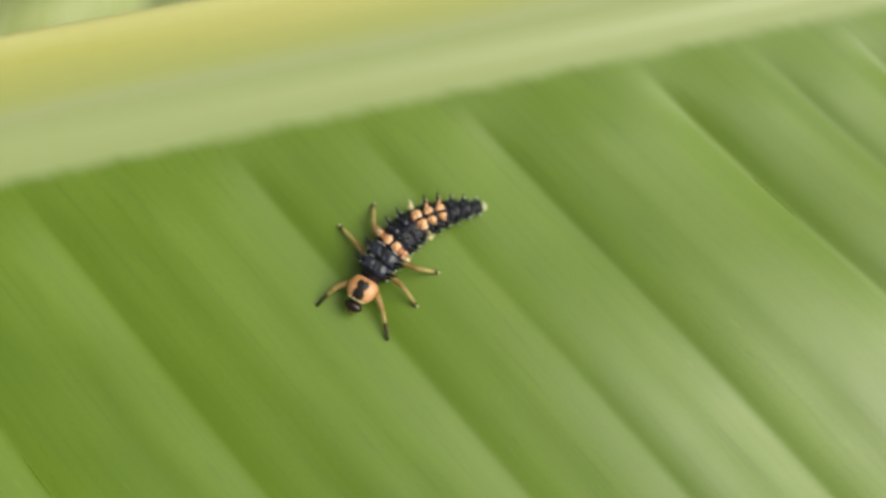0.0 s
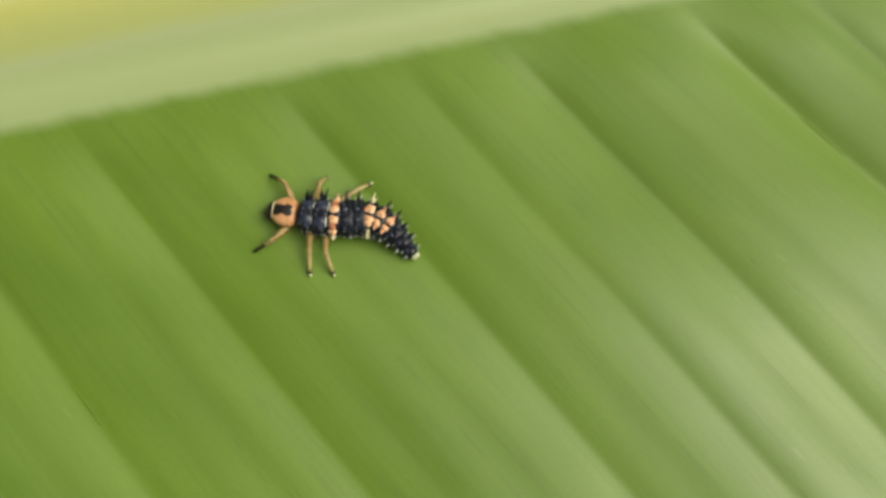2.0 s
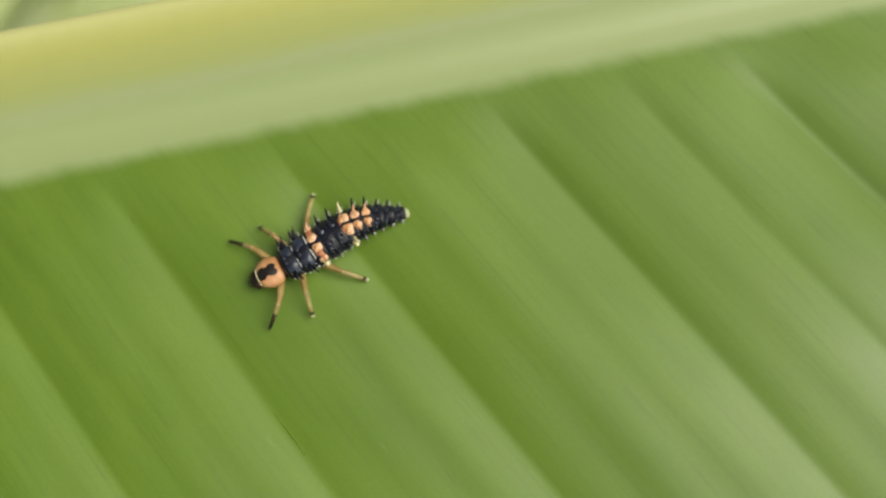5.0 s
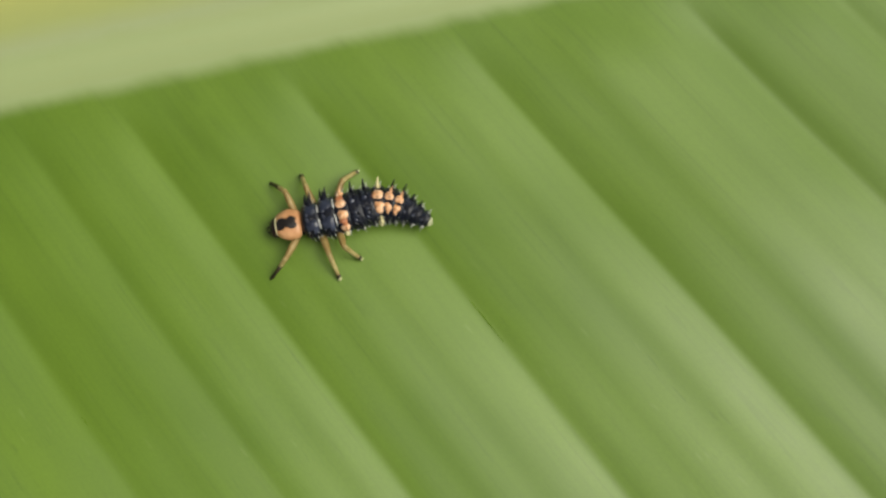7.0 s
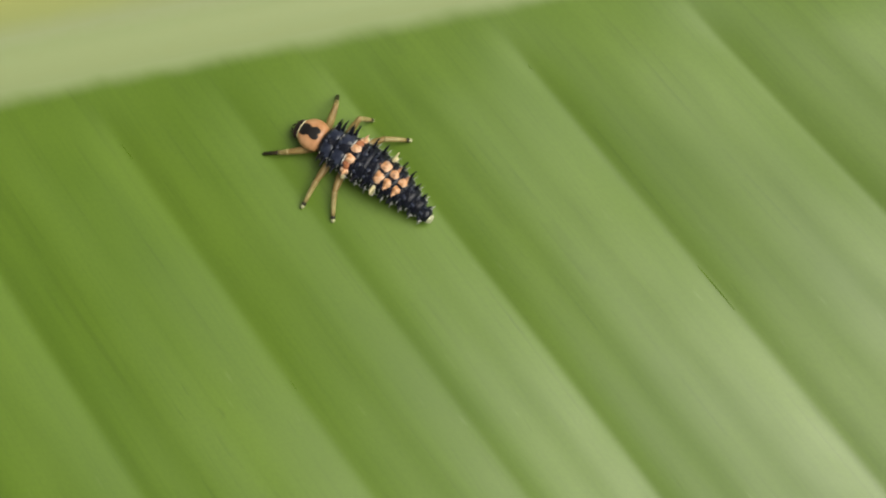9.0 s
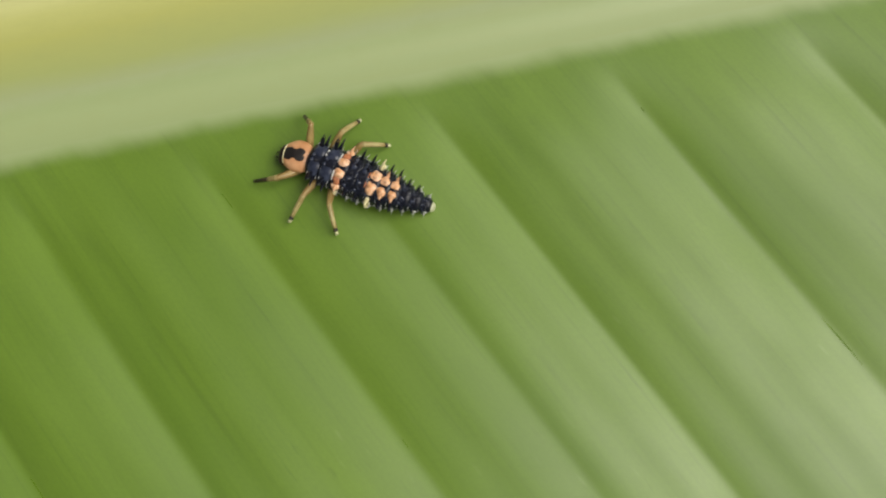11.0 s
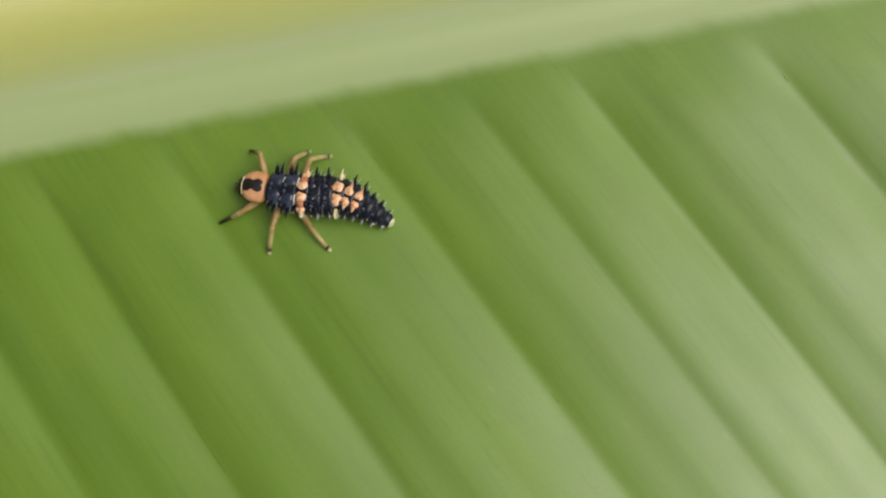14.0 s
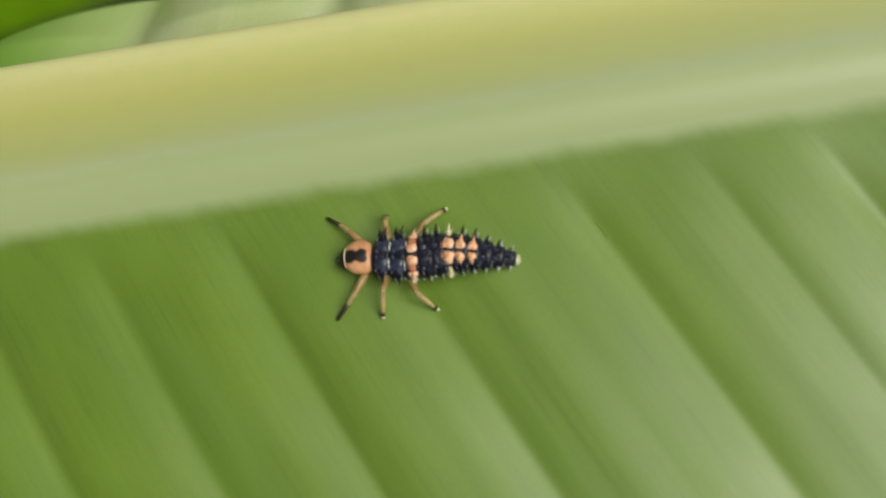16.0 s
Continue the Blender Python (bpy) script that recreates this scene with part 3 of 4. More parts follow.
def thorax_dress(seg, i, hw, hh):
    """Two smooth plates on the back, light rims behind them, tufts of thorns on the flanks."""
    for side in (-1, 1):
        part("plate", pad(hw, hh, side * 41, 33, 0.0, 0.31, 0.10, 0.15, 3.1 + i + side, 0.12), PLATE, seg, "smooth blue-grey plate")
        part("plate_rim", pad(hw, hh, side * 30, 20, -0.36, 0.045, 0.10, 0.0, 1.7 + i, 0.3), PALE, seg, "thin pale rim")
        stick("wart", WART, seg, on_ring(hw, hh, side * 9, 0.20, 0.02))
        stick("wart", WART, seg, on_ring(hw, hh, side * 80, 0.05, 0.03))
        for x, a in ((0.17, 58), (-0.06, 67), (0.04, 50)):
            stick("spine", SPINE_LONG, seg, on_ring(hw, hh, side * a, x, 0.02))
        for x, a in ((0.22, 96), (-0.12, 98), (-0.30, 92)):
            stick("tubercle", FRINGE, seg, on_ring(hw, hh, side * a, x, 0.02), "pale grey tubercle")
        for x, a in ((0.24, 50), (-0.20, 58), (0.1, 88)):
            stick("bristle", HAIR, seg, on_ring(hw, hh, side * a, x, 0.0))


def belly_dress(seg, ab, hw, hh):
    """Thorns, warts and spots of one abdomen ring; ab counts from 1 at the front."""
    for side in (-1, 1):
        light = ab in (1, 4)
        if ab == 1:
            part("spot", pad(hw, hh, side * 17, 14, 0.0, 0.25, 0.13, 0.0, 2.2 + side), ORANGE, seg, "pale orange spot")
            part("spot", pad(hw, hh, side * 40, 15, 0.02, 0.20, 0.10, 0.0, 6.2 + side), RUST, seg, "rust-red patch")
            part("spot", pad(hw, hh, side * 63, 14, 0.0, 0.23, 0.15, 0.3, 4.2 + side), ORANGE, seg, "pale orange spot")
        elif ab == 4:
            part("spot", pad(hw, hh, side * 22, 19, 0.0, 0.25, 0.13, 0.15, 2.9 + side, 0.3), ORANGE, seg, "pale orange spot")
            part("spot", pad(hw, hh, side * 15, 13, 0.27, 0.05, 0.08, 0.0, 1.9 + side), RUST, seg, "rust-red front rim")
        elif ab in (5, 6):
            part("spot", pad(hw, hh, side * 21, 18, 0.0, 0.235, 0.14, 0.5, ab * 1.3 + side, 0.3), ORANGE, seg, "pale orange spot")
            stick("spine", SPINE_ORANGE, seg, on_ring(hw, hh, side * 36, -0.02, 0.06))
        else:
            stick("spine", SPINE_GREY if ab > 6 else SPINE_SHORT, seg, on_ring(hw, hh, side * 24, -0.05, 0.02))
            part("wart", pad(hw, hh, side * 24, 14, 0.04, 0.14, 0.09, 0.2, ab * 2.1 + side), PLATE, seg, "blue-grey wart")
        stick("spine", SPINE_CREAM if ab == 4 else SPINE_ORANGE if light else SPINE_BLACK if ab < 7 else SPINE_SHORT if ab < 9 else SPINE_STUB, seg,
              on_ring(hw, hh, side * 58, -0.03, 0.02))
        stick("wart", WART, seg, on_ring(hw, hh, side * 45, 0.12, 0.03))
        stick("spine", CREAM_STUB if light else SPINE_STUB, seg, on_ring(hw, hh, side * 88, 0.0, 0.03))
        if ab == 4:
            part("spot", pad(hw, hh, side * 80, 13, 0.0, 0.17, 0.10, 0.0, 8.8 + side), CREAM, seg, "cream flank spot")
        for x, a in ((0.20, 92), (-0.14, 98)):
            stick("tubercle", FRINGE, seg, on_ring(hw, hh, side * a, x, 0.03), "pale grey tubercle")
        if ab > 7:
            stick("tubercle", FRINGE, seg, on_ring(hw, hh, side * 80, -0.20, 0.02), "pale grey tubercle")
        for x, a in ((0.15, 52), (-0.15, 70), (-0.1, 84)):
            stick("bristle", HAIR, seg, on_ring(hw, hh, side * a, x, 0.0))


def body_rings():
    for i, (name, at, length, hw, hh, z) in enumerate(RINGS):
        ring = loft(length * MM, hw * MM, hh * MM, blunt=3.0, rough=0.08, seed=i * 3.7, groove=0.26)
        # small bumps, some in lighter grey to paint glints on the ring
        for k in range(22):
            m = on_ring(hw, hh, random.uniform(-95, 95), random.uniform(-0.36, 0.36) * length, 0.03)
            g = random.uniform(0.035, 0.07) * MM if k % 3 else random.uniform(0.030, 0.050) * MM
            made = bmesh.ops.create_uvsphere(ring, u_segments=7, v_segments=5, radius=g, matrix=m)
            for f in {f for v in made["verts"] for f in v.link_faces}:
                f.material_index = (2 if k % 2 else 1, 0, 1 if k % 4 == 1 else 0)[k % 3]
        seg = part(name, mesh_of(name, ring, [BLACK, PLATE, GLINT]), None, larva)
        BODY.append((seg, at, z))
        if i == 0:
            stick("neck", mesh_of("neck", blob(0.50 * MM, 0.60 * MM, 0.34 * MM, 16, 12), BLACK), seg, pose(0.42 * MM, 0, -0.10 * MM))
        if i < 2:
            thorax_dress(seg, i, hw, hh)
        else:
            belly_dress(seg, i - 1, hw, hh)


body_rings()


def head_and_shield():
    bm = loft(1.32 * MM, 0.76 * MM, 0.40 * MM, blunt=2.3, rings=17, sides=30, rough=0.05, groove=0.62)
    for v in bm.verts:
        s = v.co.x / (0.67 * MM)
        v.co.y *= 1.0 - 0.16 * max(0, s) + 0.04 * max(0, -s)
        v.co.z *= 1.0 - 0.12 * max(0, s)
    shield = part("shield", bm, SHIELD, larva, "orange shield with black blotch")
    BODY.append((shield, 0.78, 0.92))
    collar = bmesh.new()
    sweep(collar, [((0.615 - 0.05 * (k / 8) ** 2) * MM, 0.46 * math.sin(k * 0.18) * MM, 0.225 * math.cos(k * 0.18) * MM) for k in range(-8, 9)],
          [(0.030 + 0.008 * math.sin(k * 1.9)) * MM for k in range(17)], 6)
    part("collar", collar, CREAM, shield, "cream rim of the shield")
    hb = blob(0.27 * MM, 0.50 * MM, 0.27 * MM, 20, 14)
    head = part("head", hb, HEADSKIN, larva, "small black head")
    BODY.append((head, 0.17, 0.72))
    mb = blob(0.12 * MM, 0.20 * MM, 0.11 * MM, 14, 10)
    bmesh.ops.translate(mb, verts=mb.verts, vec=(0.20 * MM, 0, -0.15 * MM))
    part("mouth", mb, RUST, head, "reddish brown mouth")
    for side in (-1, 1):
        an = bmesh.new()
        sweep(an, [(0.20 * MM, side * 0.24 * MM, 0), (0.28 * MM, side * 0.29 * MM, 0.0), (0.34 * MM, side * 0.33 * MM, 0)],
              [0.03 * MM, 0.02 * MM, 0.01 * MM], 6)
        part("antenna", an, SHIN_DARK, head)
        md = bmesh.new()
        sweep(md, [(0.24 * MM, side * 0.12 * MM, -0.12 * MM), (0.40 * MM, side * 0.12 * MM, -0.16 * MM), (0.47 * MM, side * 0.03 * MM, -0.18 * MM)],
              [0.06 * MM, 0.04 * MM, 0.015 * MM], 6)
        part("jaw", md, HEADSKIN, head)
    tail = part("tail_tip", blob(0.23 * MM, 0.27 * MM, 0.19 * MM, 14, 10), TAILTIP, larva, "pale whitish tail tip")
    BODY.append((tail, 7.43, 0.36))


head_and_shield()
THIGH, SHANK = 1.32, 1.42
LEGS = []


def leg_pair(side, row):
    thigh = bmesh.new()
    n = 9
    sweep(thigh, [(THIGH * k / (n - 1) * MM, 0, 0) for k in range(n)] + [((THIGH + 0.07) * MM, 0, 0), ((THIGH + 0.10) * MM, 0, 0)],
          [(0.115 + 0.070 * math.sin(math.pi * (0.15 + 0.8 * k / (n - 1)))) * MM for k in range(n)] + [0.09 * MM, 0.03 * MM], 10)
    leg = part("leg", thigh, FEMUR, larva, "tan jointed leg")
    shank = bmesh.new()
    dark = 0.45 if row == 0 else 0.8
    pts = [(SHANK * k / 10 * MM, 0, 0.03 * MM * math.sin(math.pi * k / 10)) for k in range(11)]
    rad = [(0.142 - (0.070 if row == 0 else 0.050) * k / 10 + (0.02 if k == 9 else 0)) * MM for k in range(11)]
    cut = int(dark * 10)
    sweep(shank, pts[:cut + 1], rad[:cut + 1], 10)
    last = 11 if row == 0 else 10
    sweep(shank, pts[cut:last], [r * 0.98 for r in rad[cut:last]], 10, slot=1)
    sweep(shank, [pts[9], pts[10], (pts[10][0] + 0.05 * MM, 0, -0.05 * MM)], [rad[9] * 0.9, rad[10] * 0.95, 0.02 * MM], 8, slot=2)
    shin = part("shin", mesh_of("shin", shank, [SHIN, SHIN_DARK, TIP if row else SHIN_DARK]), None, leg, "pale shin with black foot")
    LEGS.append((leg, shin, side, row))


for leg_side in (1, -1):
    for leg_row in range(3):
        leg_pair(leg_side, leg_row)

# ---- the larva's walk: seconds and millimetres on the leaf ----
HEAD = [(0, 5.08, -10.66), (0.5, 4.55, -11.22), (1, 3.06, -10.40), (1.5, 1.15, -8.86), (2, -1.02, -7.61), (2.5, -2.59, -5.23), (3, -5.66, -3.82), (3.5, -7.93, -4.03), (4, -9.05, -5.89), (4.2, -9.19, -6.82), (4.72, -11.21, -7.75), (5.25, -13.42, -7.98), (5.78, -15.62, -8.22), (6.3, -17.64, -9.14), (6.5, -18.36, -9.27), (7, -21.08, -9.11), (7.5, -24.17, -7.83), (8, -26.97, -8.30), (8.5, -29.02, -6.70), (9, -29.44, -4.57), (9.5, -30.60, -4.78), (10, -32.51, -2.09), (10.2, -32.25, -1.42), (10.72, -34.08, -2.25), (11.25, -35.48, -2.62), (11.78, -36.86, -2.99), (12.3, -38.37, -3.99), (12.5, -38.90, -4.72), (13, -40.08, -5.22), (13.5, -41.71, -4.86), (14, -44.42, -4.07), (14.5, -46.42, -2.49), (15, -47.62, -0.45), (15.5, -48.24, -1.65), (16, -49.29, -3.70)]
NECK = [(0, 6.39, -9.22), (0.5, 5.93, -9.98), (1, 4.56, -10.17), (1.5, 2.72, -9.21), (2, 0.49, -8.13), (2.5, -1.15, -6.16), (3, -4.23, -4.65), (3.5, -6.55, -4.48), (4, -7.53, -5.76), (4.2, -7.60, -6.58), (4.72, -9.65, -7.30), (5.25, -11.83, -7.64), (5.78, -14.01, -7.98), (6.3, -16.06, -8.69), (6.5, -16.77, -8.87), (7, -19.53, -9.17), (7.5, -22.70, -8.36), (8, -25.43, -8.37), (8.5, -27.54, -7.21), (9, -28.16, -5.58), (9.5, -29.22, -5.58), (10, -31.31, -3.21), (10.2, -31.05, -2.44), (10.72, -32.71, -2.92), (11.25, -34.12, -3.19), (11.78, -35.53, -3.47), (12.3, -37.00, -4.12), (12.5, -37.41, -4.65), (13, -38.61, -5.26), (13.5, -40.16, -5.21), (14, -42.97, -4.55), (14.5, -45.10, -3.24), (15, -46.33, -1.37), (15.5, -46.89, -2.38), (16, -47.84, -3.85)]
WAIST = [(0, 7.86, -7.95), (0.5, 7.34, -8.66), (1, 6.46, -9.55), (1.5, 4.78, -9.28), (2, 2.35, -8.80), (2.5, 0.35, -7.35), (3, -2.70, -5.47), (3.5, -4.73, -5.04), (4, -5.61, -5.47), (4.2, -5.62, -6.11), (4.72, -7.79, -6.57), (5.25, -9.95, -7.03), (5.78, -12.11, -7.49), (6.3, -14.27, -7.94), (6.5, -14.82, -8.51), (7, -17.47, -9.09), (7.5, -20.84, -8.97), (8, -23.40, -8.35), (8.5, -25.80, -7.87), (9, -26.87, -6.73), (9.5, -27.72, -6.59), (10, -30.19, -4.53), (10.2, -30.03, -3.77), (10.72, -31.32, -3.92), (11.25, -32.61, -4.08), (11.78, -33.90, -4.23), (12.3, -35.19, -4.38), (12.5, -35.64, -4.43), (13, -36.59, -5.14), (13.5, -38.17, -5.49), (14, -41.23, -5.18), (14.5, -43.62, -4.21), (15, -45.21, -2.51), (15.5, -45.52, -3.22), (16, -45.97, -4.13)]
PATCH = [(0, 9.83, -6.91), (0.5, 9.09, -7.51), (1, 8.51, -8.54), (1.5, 6.96, -9.08), (2, 4.37, -9.30), (2.5, 2.05, -8.35), (3, -0.79, -6.35), (3.5, -2.75, -5.35), (4, -3.52, -5.13), (4.2, -3.60, -5.40), (4.72, -5.85, -5.71), (5.25, -7.95, -6.41), (5.78, -10.08, -7.11), (6.3, -12.31, -7.41), (6.5, -12.70, -7.95), (7, -15.41, -9.02), (7.5, -18.92, -9.43), (8, -21.48, -8.48), (8.5, -23.91, -8.44), (9, -25.49, -8.04), (9.5, -25.83, -7.74), (10, -28.88, -5.99), (10.2, -29.09, -5.41), (10.72, -29.87, -5.15), (11.25, -30.99, -5.07), (11.78, -32.14, -4.98), (12.3, -33.27, -4.48), (12.5, -33.64, -4.33), (13, -34.54, -4.69), (13.5, -36.23, -5.60), (14, -39.35, -5.68), (14.5, -41.94, -4.92), (15, -43.84, -3.69), (15.5, -43.69, -3.93), (16, -44.06, -4.22)]
TAIL = [(0, 13.06, -6.72), (0.5, 11.85, -7.27), (1, 11.31, -8.81), (1.5, 9.32, -10.32), (2, 6.00, -11.56), (2.5, 3.94, -10.24), (3, 1.46, -7.73), (3.5, -0.29, -5.75), (4, -0.88, -5.07), (4.2, -0.91, -5.11), (4.72, -3.17, -5.36), (5.25, -5.25, -6.54), (5.78, -7.45, -7.71), (6.3, -9.66, -7.95), (6.5, -9.97, -8.02), (7, -13.49, -10.24), (7.5, -16.92, -10.95), (8, -19.27, -9.50), (8.5, -22.15, -10.19), (9, -23.94, -10.13), (9.5, -23.82, -9.79), (10, -27.18, -7.82), (10.2, -27.46, -7.23), (10.72, -27.78, -6.45), (11.25, -28.79, -6.20), (11.78, -29.84, -5.92), (12.3, -30.79, -4.75), (12.5, -31.15, -4.54), (13, -31.84, -4.43), (13.5, -34.02, -6.77), (14, -37.40, -7.18), (14.5, -39.71, -6.14), (15, -41.63, -4.86), (15.5, -41.40, -5.00), (16, -41.41, -4.83)]
FOOT_R1 = [(0, 3.42, -9.93), (0.5, 2.59, -10.22), (1, 2.28, -7.61), (1.5, 2.20, -7.00), (2, -0.69, -5.52), (2.5, -0.72, -3.95), (3, -5.22, -1.84), (3.5, -7.53, -1.92), (4, -9.77, -4.03), (4.2, -10.26, -4.71), (4.72, -11.85, -5.38), (5.25, -14.61, -5.79), (5.78, -16.00, -5.80), (6.3, -18.30, -6.61), (6.5, -19.43, -7.15), (7, -20.87, -6.67), (7.5, -23.36, -5.65), (8, -27.97, -6.53), (8.5, -28.21, -4.48), (9, -27.37, -3.04), (9.5, -29.42, -2.91), (10, -30.67, -0.42), (10.2, -30.22, -0.50), (10.72, -32.46, -0.73), (11.25, -34.61, -0.66), (11.78, -35.53, -1.26), (12.3, -38.36, -1.84), (12.5, -39.47, -2.38), (13, -40.12, -3.34), (13.5, -41.92, -2.73), (14, -43.84, -2.21), (14.5, -44.61, -0.92), (15, -45.49, 1.78), (15.5, -47.58, -0.14), (16, -49.96, -1.48)]
FOOT_R2 = [(0, 5.28, -5.96), (0.5, 4.86, -7.36), (1, 4.65, -7.39), (1.5, 3.77, -6.79), (2, 2.18, -6.20), (2.5, 0.73, -5.17), (3, -2.12, -2.83), (3.5, -5.28, -2.14), (4, -6.89, -2.98), (4.2, -8.50, -4.41), (4.72, -10.96, -5.14), (5.25, -12.36, -5.21), (5.78, -15.09, -5.68), (6.3, -16.90, -6.18), (6.5, -17.00, -6.35), (7, -19.33, -6.56), (7.5, -21.09, -6.37), (8, -25.17, -5.75), (8.5, -26.19, -5.19), (9, -25.92, -4.56), (9.5, -27.04, -3.82), (10, -29.02, -1.92), (10.2, -28.52, -1.49), (10.72, -30.52, -1.24), (11.25, -31.41, -1.67), (11.78, -33.54, -1.45), (12.3, -34.99, -1.64), (12.5, -37.34, -2.14), (13, -38.26, -2.78), (13.5, -39.02, -3.00), (14, -41.00, -2.80), (14.5, -43.01, -1.16), (15, -44.14, 0.00), (15.5, -44.32, -0.40), (16, -47.18, -1.83)]
FOOT_R3 = [(0, 7.30, -5.34), (0.5, 7.35, -5.59), (1, 6.38, -6.63), (1.5, 6.43, -6.88), (2, 4.66, -6.88), (2.5, 2.42, -6.04), (3, -0.02, -4.64), (3.5, -3.31, -2.96), (4, -5.44, -3.20), (4.2, -5.35, -3.22), (4.72, -7.47, -3.60), (5.25, -10.12, -4.28), (5.78, -11.43, -4.58), (6.3, -14.22, -5.15), (6.5, -15.01, -6.09), (7, -16.58, -6.78), (7.5, -19.84, -6.31), (8, -21.89, -5.89), (8.5, -23.84, -5.77), (9, -24.28, -5.95), (9.5, -26.44, -4.83), (10, -27.59, -3.82), (10.2, -27.50, -4.05), (10.72, -28.82, -3.14), (11.25, -30.80, -2.76), (11.78, -31.56, -3.05), (12.3, -34.13, -2.20), (12.5, -34.17, -2.29), (13, -35.76, -2.54), (13.5, -36.90, -3.08), (14, -40.01, -3.19), (14.5, -41.10, -2.79), (15, -42.47, -1.86), (15.5, -42.72, -2.13), (16, -44.44, -1.91)]
FOOT_L1 = [(0, 6.60, -12.68), (0.5, 5.36, -13.07), (1, 2.25, -12.77), (1.5, -0.51, -10.42), (2, -2.18, -9.38), (2.5, -4.66, -6.08), (3, -6.93, -5.57), (3.5, -8.81, -6.17), (4, -9.37, -7.90), (4.2, -8.58, -9.17), (4.72, -11.07, -10.22), (5.25, -12.78, -10.27), (5.78, -15.82, -10.70), (6.3, -17.63, -11.61), (6.5, -17.88, -11.66), (7, -21.62, -11.33), (7.5, -25.68, -9.37), (8, -27.22, -10.37), (8.5, -29.72, -7.86), (9, -31.36, -5.29), (9.5, -32.28, -6.34), (10, -34.12, -3.25), (10.2, -33.65, -1.35), (10.72, -35.89, -2.97), (11.25, -36.62, -3.82), (11.78, -38.56, -4.02), (12.3, -39.24, -6.08), (12.5, -39.12, -7.09), (13, -40.72, -7.67), (13.5, -42.42, -7.00), (14, -45.82, -5.47), (14.5, -48.17, -3.38), (15, -49.62, -0.78), (15.5, -50.05, -2.83), (16, -49.77, -6.32)]
FOOT_L2 = [(0, 8.38, -11.09), (0.5, 7.93, -11.93), (1, 5.90, -12.97), (1.5, 3.22, -12.54), (2, 0.46, -11.27), (2.5, -2.94, -9.01), (3, -4.82, -7.51), (3.5, -6.73, -7.28), (4, -6.81, -8.18), (4.2, -7.06, -9.48), (4.72, -8.23, -9.77), (5.25, -11.26, -10.39), (5.78, -12.94, -10.60), (6.3, -14.81, -11.05), (6.5, -16.20, -11.82), (7, -18.32, -12.06), (7.5, -22.94, -11.26), (8, -24.39, -10.96), (8.5, -28.40, -10.03), (9, -29.97, -8.51), (9.5, -30.70, -8.20), (10, -32.92, -5.35), (10.2, -33.51, -4.52), (10.72, -34.02, -5.63), (11.25, -35.78, -5.66), (11.78, -36.29, -6.35), (12.3, -37.17, -6.83), (12.5, -37.15, -6.90), (13, -38.12, -8.30), (13.5, -39.43, -8.00), (14, -43.54, -7.46), (14.5, -45.42, -6.42), (15, -48.33, -3.58), (15.5, -48.04, -5.21), (16, -47.76, -6.52)]
FOOT_L3 = [(0, 9.80, -9.62), (0.5, 9.63, -10.49), (1, 8.35, -11.64), (1.5, 5.94, -11.63), (2, 1.67, -11.52), (2.5, -0.32, -10.16), (3, -3.90, -8.40), (3.5, -3.88, -8.14), (4, -3.93, -8.18), (4.2, -3.80, -8.22), (4.72, -6.04, -8.55), (5.25, -7.66, -8.92), (5.78, -10.62, -9.66), (6.3, -12.20, -9.80), (6.5, -13.64, -11.12), (7, -17.15, -11.26), (7.5, -19.65, -11.94), (8, -23.58, -10.62), (8.5, -25.17, -10.86), (9, -28.47, -9.24), (9.5, -28.24, -9.22), (10, -31.36, -6.99), (10.2, -32.04, -5.73), (10.72, -32.59, -6.37), (11.25, -33.06, -6.95), (11.78, -34.76, -6.85), (12.3, -34.48, -7.18), (12.5, -34.41, -7.22), (13, -35.71, -7.89), (13.5, -37.83, -8.22), (14, -40.50, -8.05), (14.5, -44.56, -6.62), (15, -45.87, -5.53), (15.5, -45.96, -5.75), (16, -45.36, -6.40)]


STATIONS = (0.0, 1.37, 3.22, 5.17, 7.67)


def at_time(rows, t):
    """A point between two rows, gliding."""
    k = 0
    while k < len(rows) - 2 and rows[k + 1][0] <= t:
        k += 1
    a, b = rows[k], rows[k + 1]
    o, n = rows[max(k - 1, 0)], rows[min(k + 2, len(rows) - 1)]
    d = b[0] - a[0]
    s = (t - a[0]) / d
    out = []
    for c in (1, 2):
        ma = (b[c] - o[c]) / (b[0] - o[0]) * d
        mb = (n[c] - a[c]) / (n[0] - a[0]) * d
        out.append((2 * s ** 3 - 3 * s ** 2 + 1) * a[c] + (s ** 3 - 2 * s ** 2 + s) * ma + (3 * s ** 2 - 2 * s ** 3) * b[c] + (s ** 3 - s ** 2) * mb)
    return Vector(out)


def along(points, at):
    """Place and heading on the body's curve at a distance from its front."""
    k = 0
    while k < 3 and STATIONS[k + 1] <= at:
        k += 1
    a, b = points[k], points[k + 1]
    o, n = points[max(k - 1, 0)], points[min(k + 2, 4)]
    d = STATIONS[k + 1] - STATIONS[k]
    ma = (b - o) / (STATIONS[k + 1] - STATIONS[max(k - 1, 0)]) * d
    mb = (n - a) / (STATIONS[min(k + 2, 4)] - STATIONS[k]) * d
    s = (at - STATIONS[k]) / d
    p = (2 * s ** 3 - 3 * s ** 2 + 1) * a + (s ** 3 - 2 * s ** 2 + s) * ma + (3 * s ** 2 - 2 * s ** 3) * b + (s ** 3 - s ** 2) * mb
    g = (6 * s * s - 6 * s) * a + (3 * s * s - 4 * s + 1) * ma + (6 * s - 6 * s * s) * b + (3 * s * s - 2 * s) * mb
    return p, math.degrees(math.atan2(-g.y, -g.x))


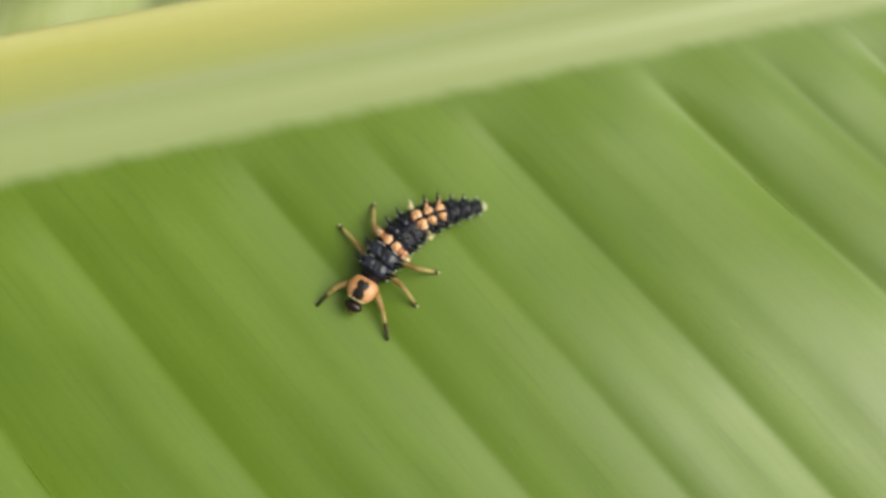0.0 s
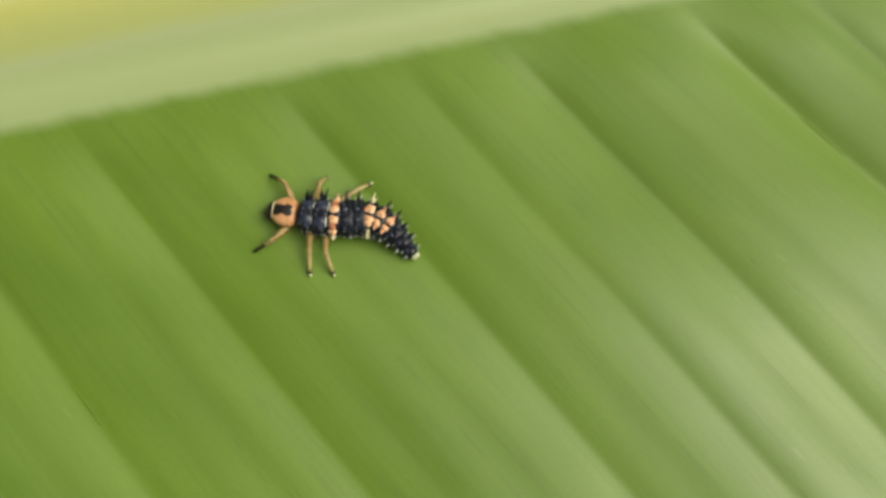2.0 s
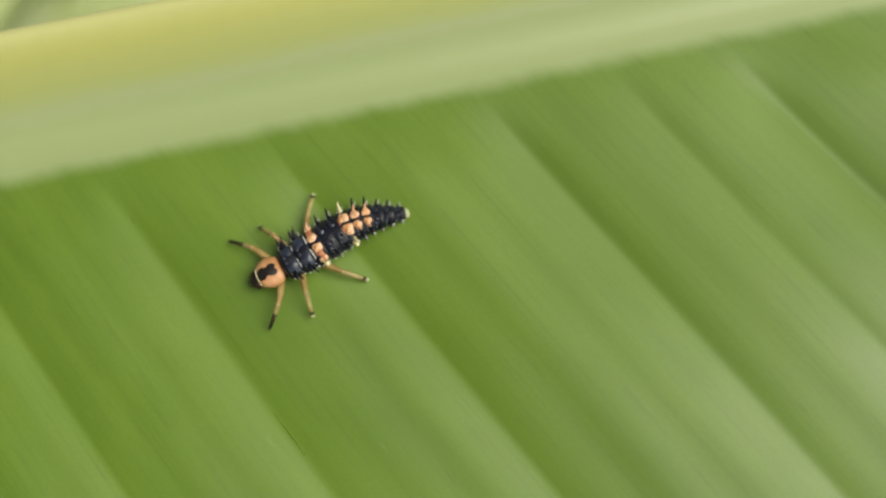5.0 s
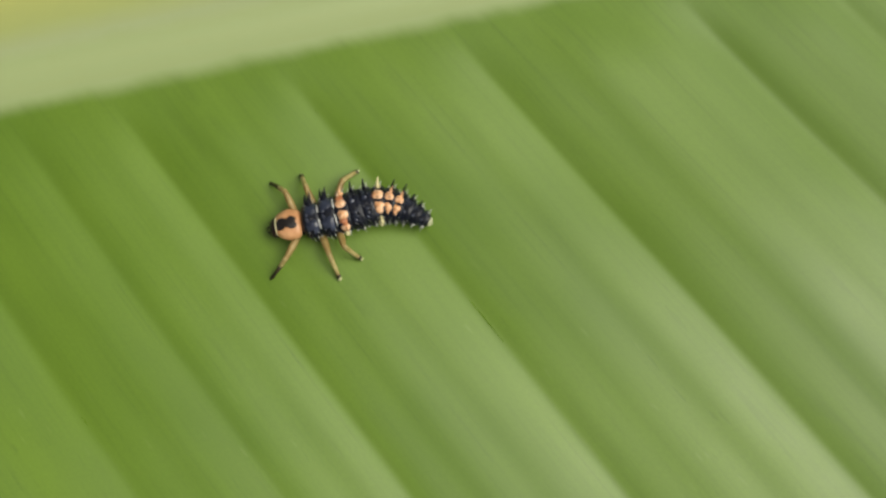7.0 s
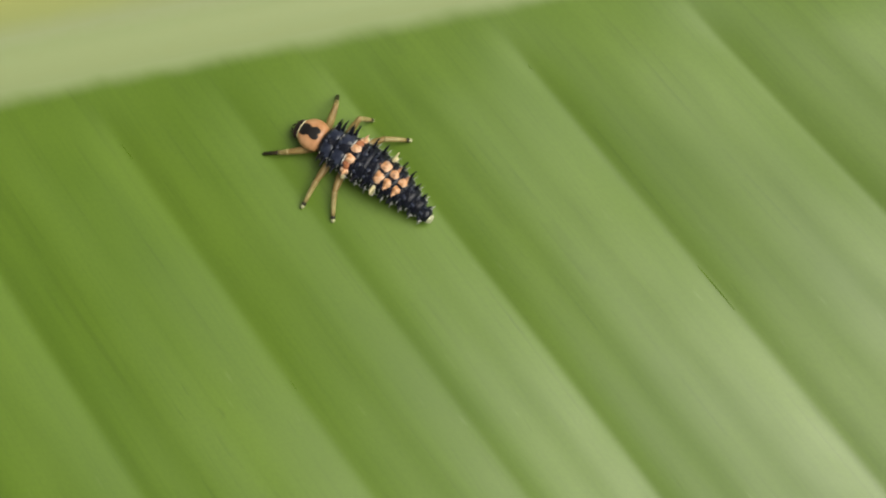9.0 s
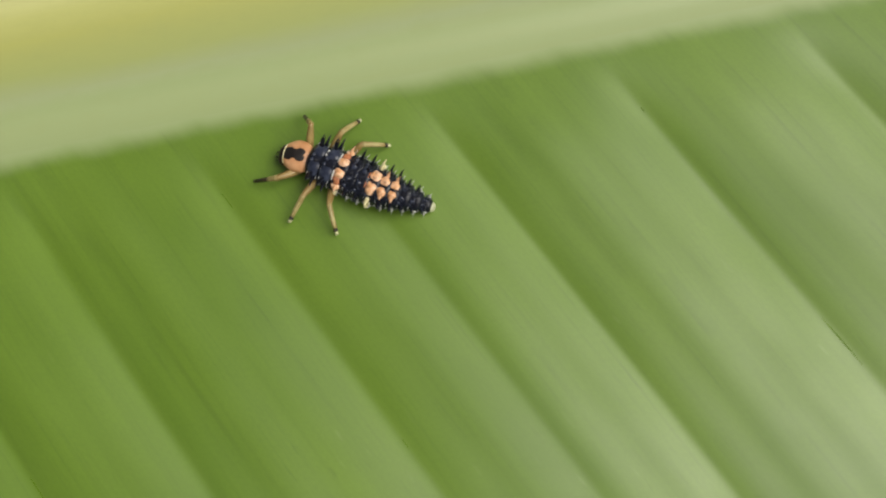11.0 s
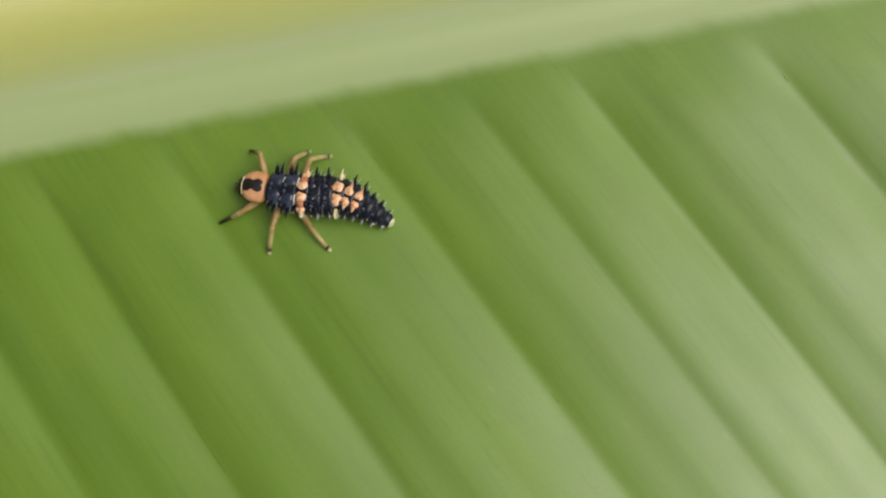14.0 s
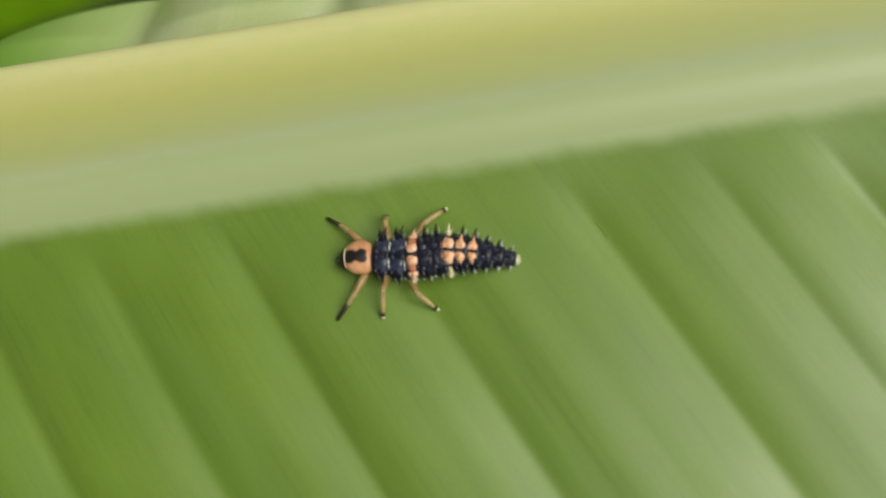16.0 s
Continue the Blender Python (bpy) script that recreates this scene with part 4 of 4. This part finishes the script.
def aim(p, q, up):
    """The pose of a bone that starts at p and points to q."""
    x = (q - p).normalized()
    y = up.cross(x).normalized()
    m = Matrix((x, y, x.cross(y))).transposed().to_4x4()
    m.translation = p * MM
    return m


def motions():
    feet = {(1, 0): FOOT_L1, (1, 1): FOOT_L2, (1, 2): FOOT_L3, (-1, 0): FOOT_R1, (-1, 1): FOOT_R2, (-1, 2): FOOT_R3}
    lines = (HEAD, NECK, WAIST, PATCH, TAIL)
    marks = [r[0] for r in HEAD]
    times = []
    for k, (a, b) in enumerate(zip(marks, marks[1:])):
        times += [(a + (b - a) * s, k, s) for s in (0, 0.3, 0.5, 0.7)]
    times.append((marks[-1], len(marks) - 2, 1.0))
    root_rows = []
    body_rows = [[] for _ in BODY]
    leg_rows = [[] for _ in LEGS]
    shin_rows = [[] for _ in LEGS]
    for t, k, s in times:
        pts = [at_time(rows, t) for rows in lines]
        p, turn = along(pts, 3.22)
        root = pose(p.x * MM, p.y * MM, leaf_height(p.x, p.y) * MM, 0, 0, turn)
        back = root.inverted()
        root_rows.append((t, root))
        for rows, (ob, at, z) in zip(body_rows, BODY):
            q, a = along(pts, at)
            rows.append((t, back @ pose(q.x * MM, q.y * MM, (leaf_height(q.x, q.y) * 0.5 + leaf_height(p.x, p.y) * 0.5 + z) * MM, 0, 0, a)))
        for i, (leg, shin, side, row) in enumerate(LEGS):
            table = feet[(side, row)]
            f0, f1 = Vector(table[k][1:]), Vector(table[k + 1][1:])
            swing = min(max((s - 0.3) / 0.4, 0), 1)
            f = f0.lerp(f1, swing)
            lift = 0.30 * (1 - abs(2 * swing - 1)) if (f1 - f0).length > 0.3 else 0.0
            q, a = along(pts, (1.12, 2.0, 2.78)[row])
            a = radians(a)
            out = Vector((-math.sin(a) * side, math.cos(a) * side, 0))
            ahead = Vector((math.cos(a), math.sin(a), 0))
            hip = Vector((q.x, q.y, leaf_height(q.x, q.y) + 0.52)) + out * (0.42, 0.46, 0.50)[row]
            foot = Vector((f.x, f.y, leaf_height(f.x, f.y) + 0.06 + lift))
            d = foot - hip
            reach = min(d.length, (THIGH + SHANK) * 0.985)
            reach = max(reach, 0.6)
            d = d.normalized()
            foot = hip + d * reach
            c = (THIGH ** 2 + reach ** 2 - SHANK ** 2) / (2 * THIGH * reach)
            pole = Vector((0, 0, 1.0)) + out * (0.5, 0.2, 0.1)[row] + ahead * (-0.25, 0.0, 0.35)[row]
            pole = (pole - d * pole.dot(d)).normalized()
            knee = hip + d * (THIGH * c) + pole * (THIGH * math.sqrt(max(0.0, 1 - c * c)))
            thigh_pose = back @ aim(hip, knee, pole)
            shin_pose = back @ aim(knee, foot, pole)
            leg_rows[i].append((t, thigh_pose))
            shin_rows[i].append((t, thigh_pose.inverted() @ shin_pose))
    walk(larva, root_rows)
    for rows, (ob, at, z) in zip(body_rows, BODY):
        walk(ob, rows)
    for i, (leg, shin, side, row) in enumerate(LEGS):
        walk(leg, leg_rows[i])
        walk(shin, shin_rows[i])


motions()
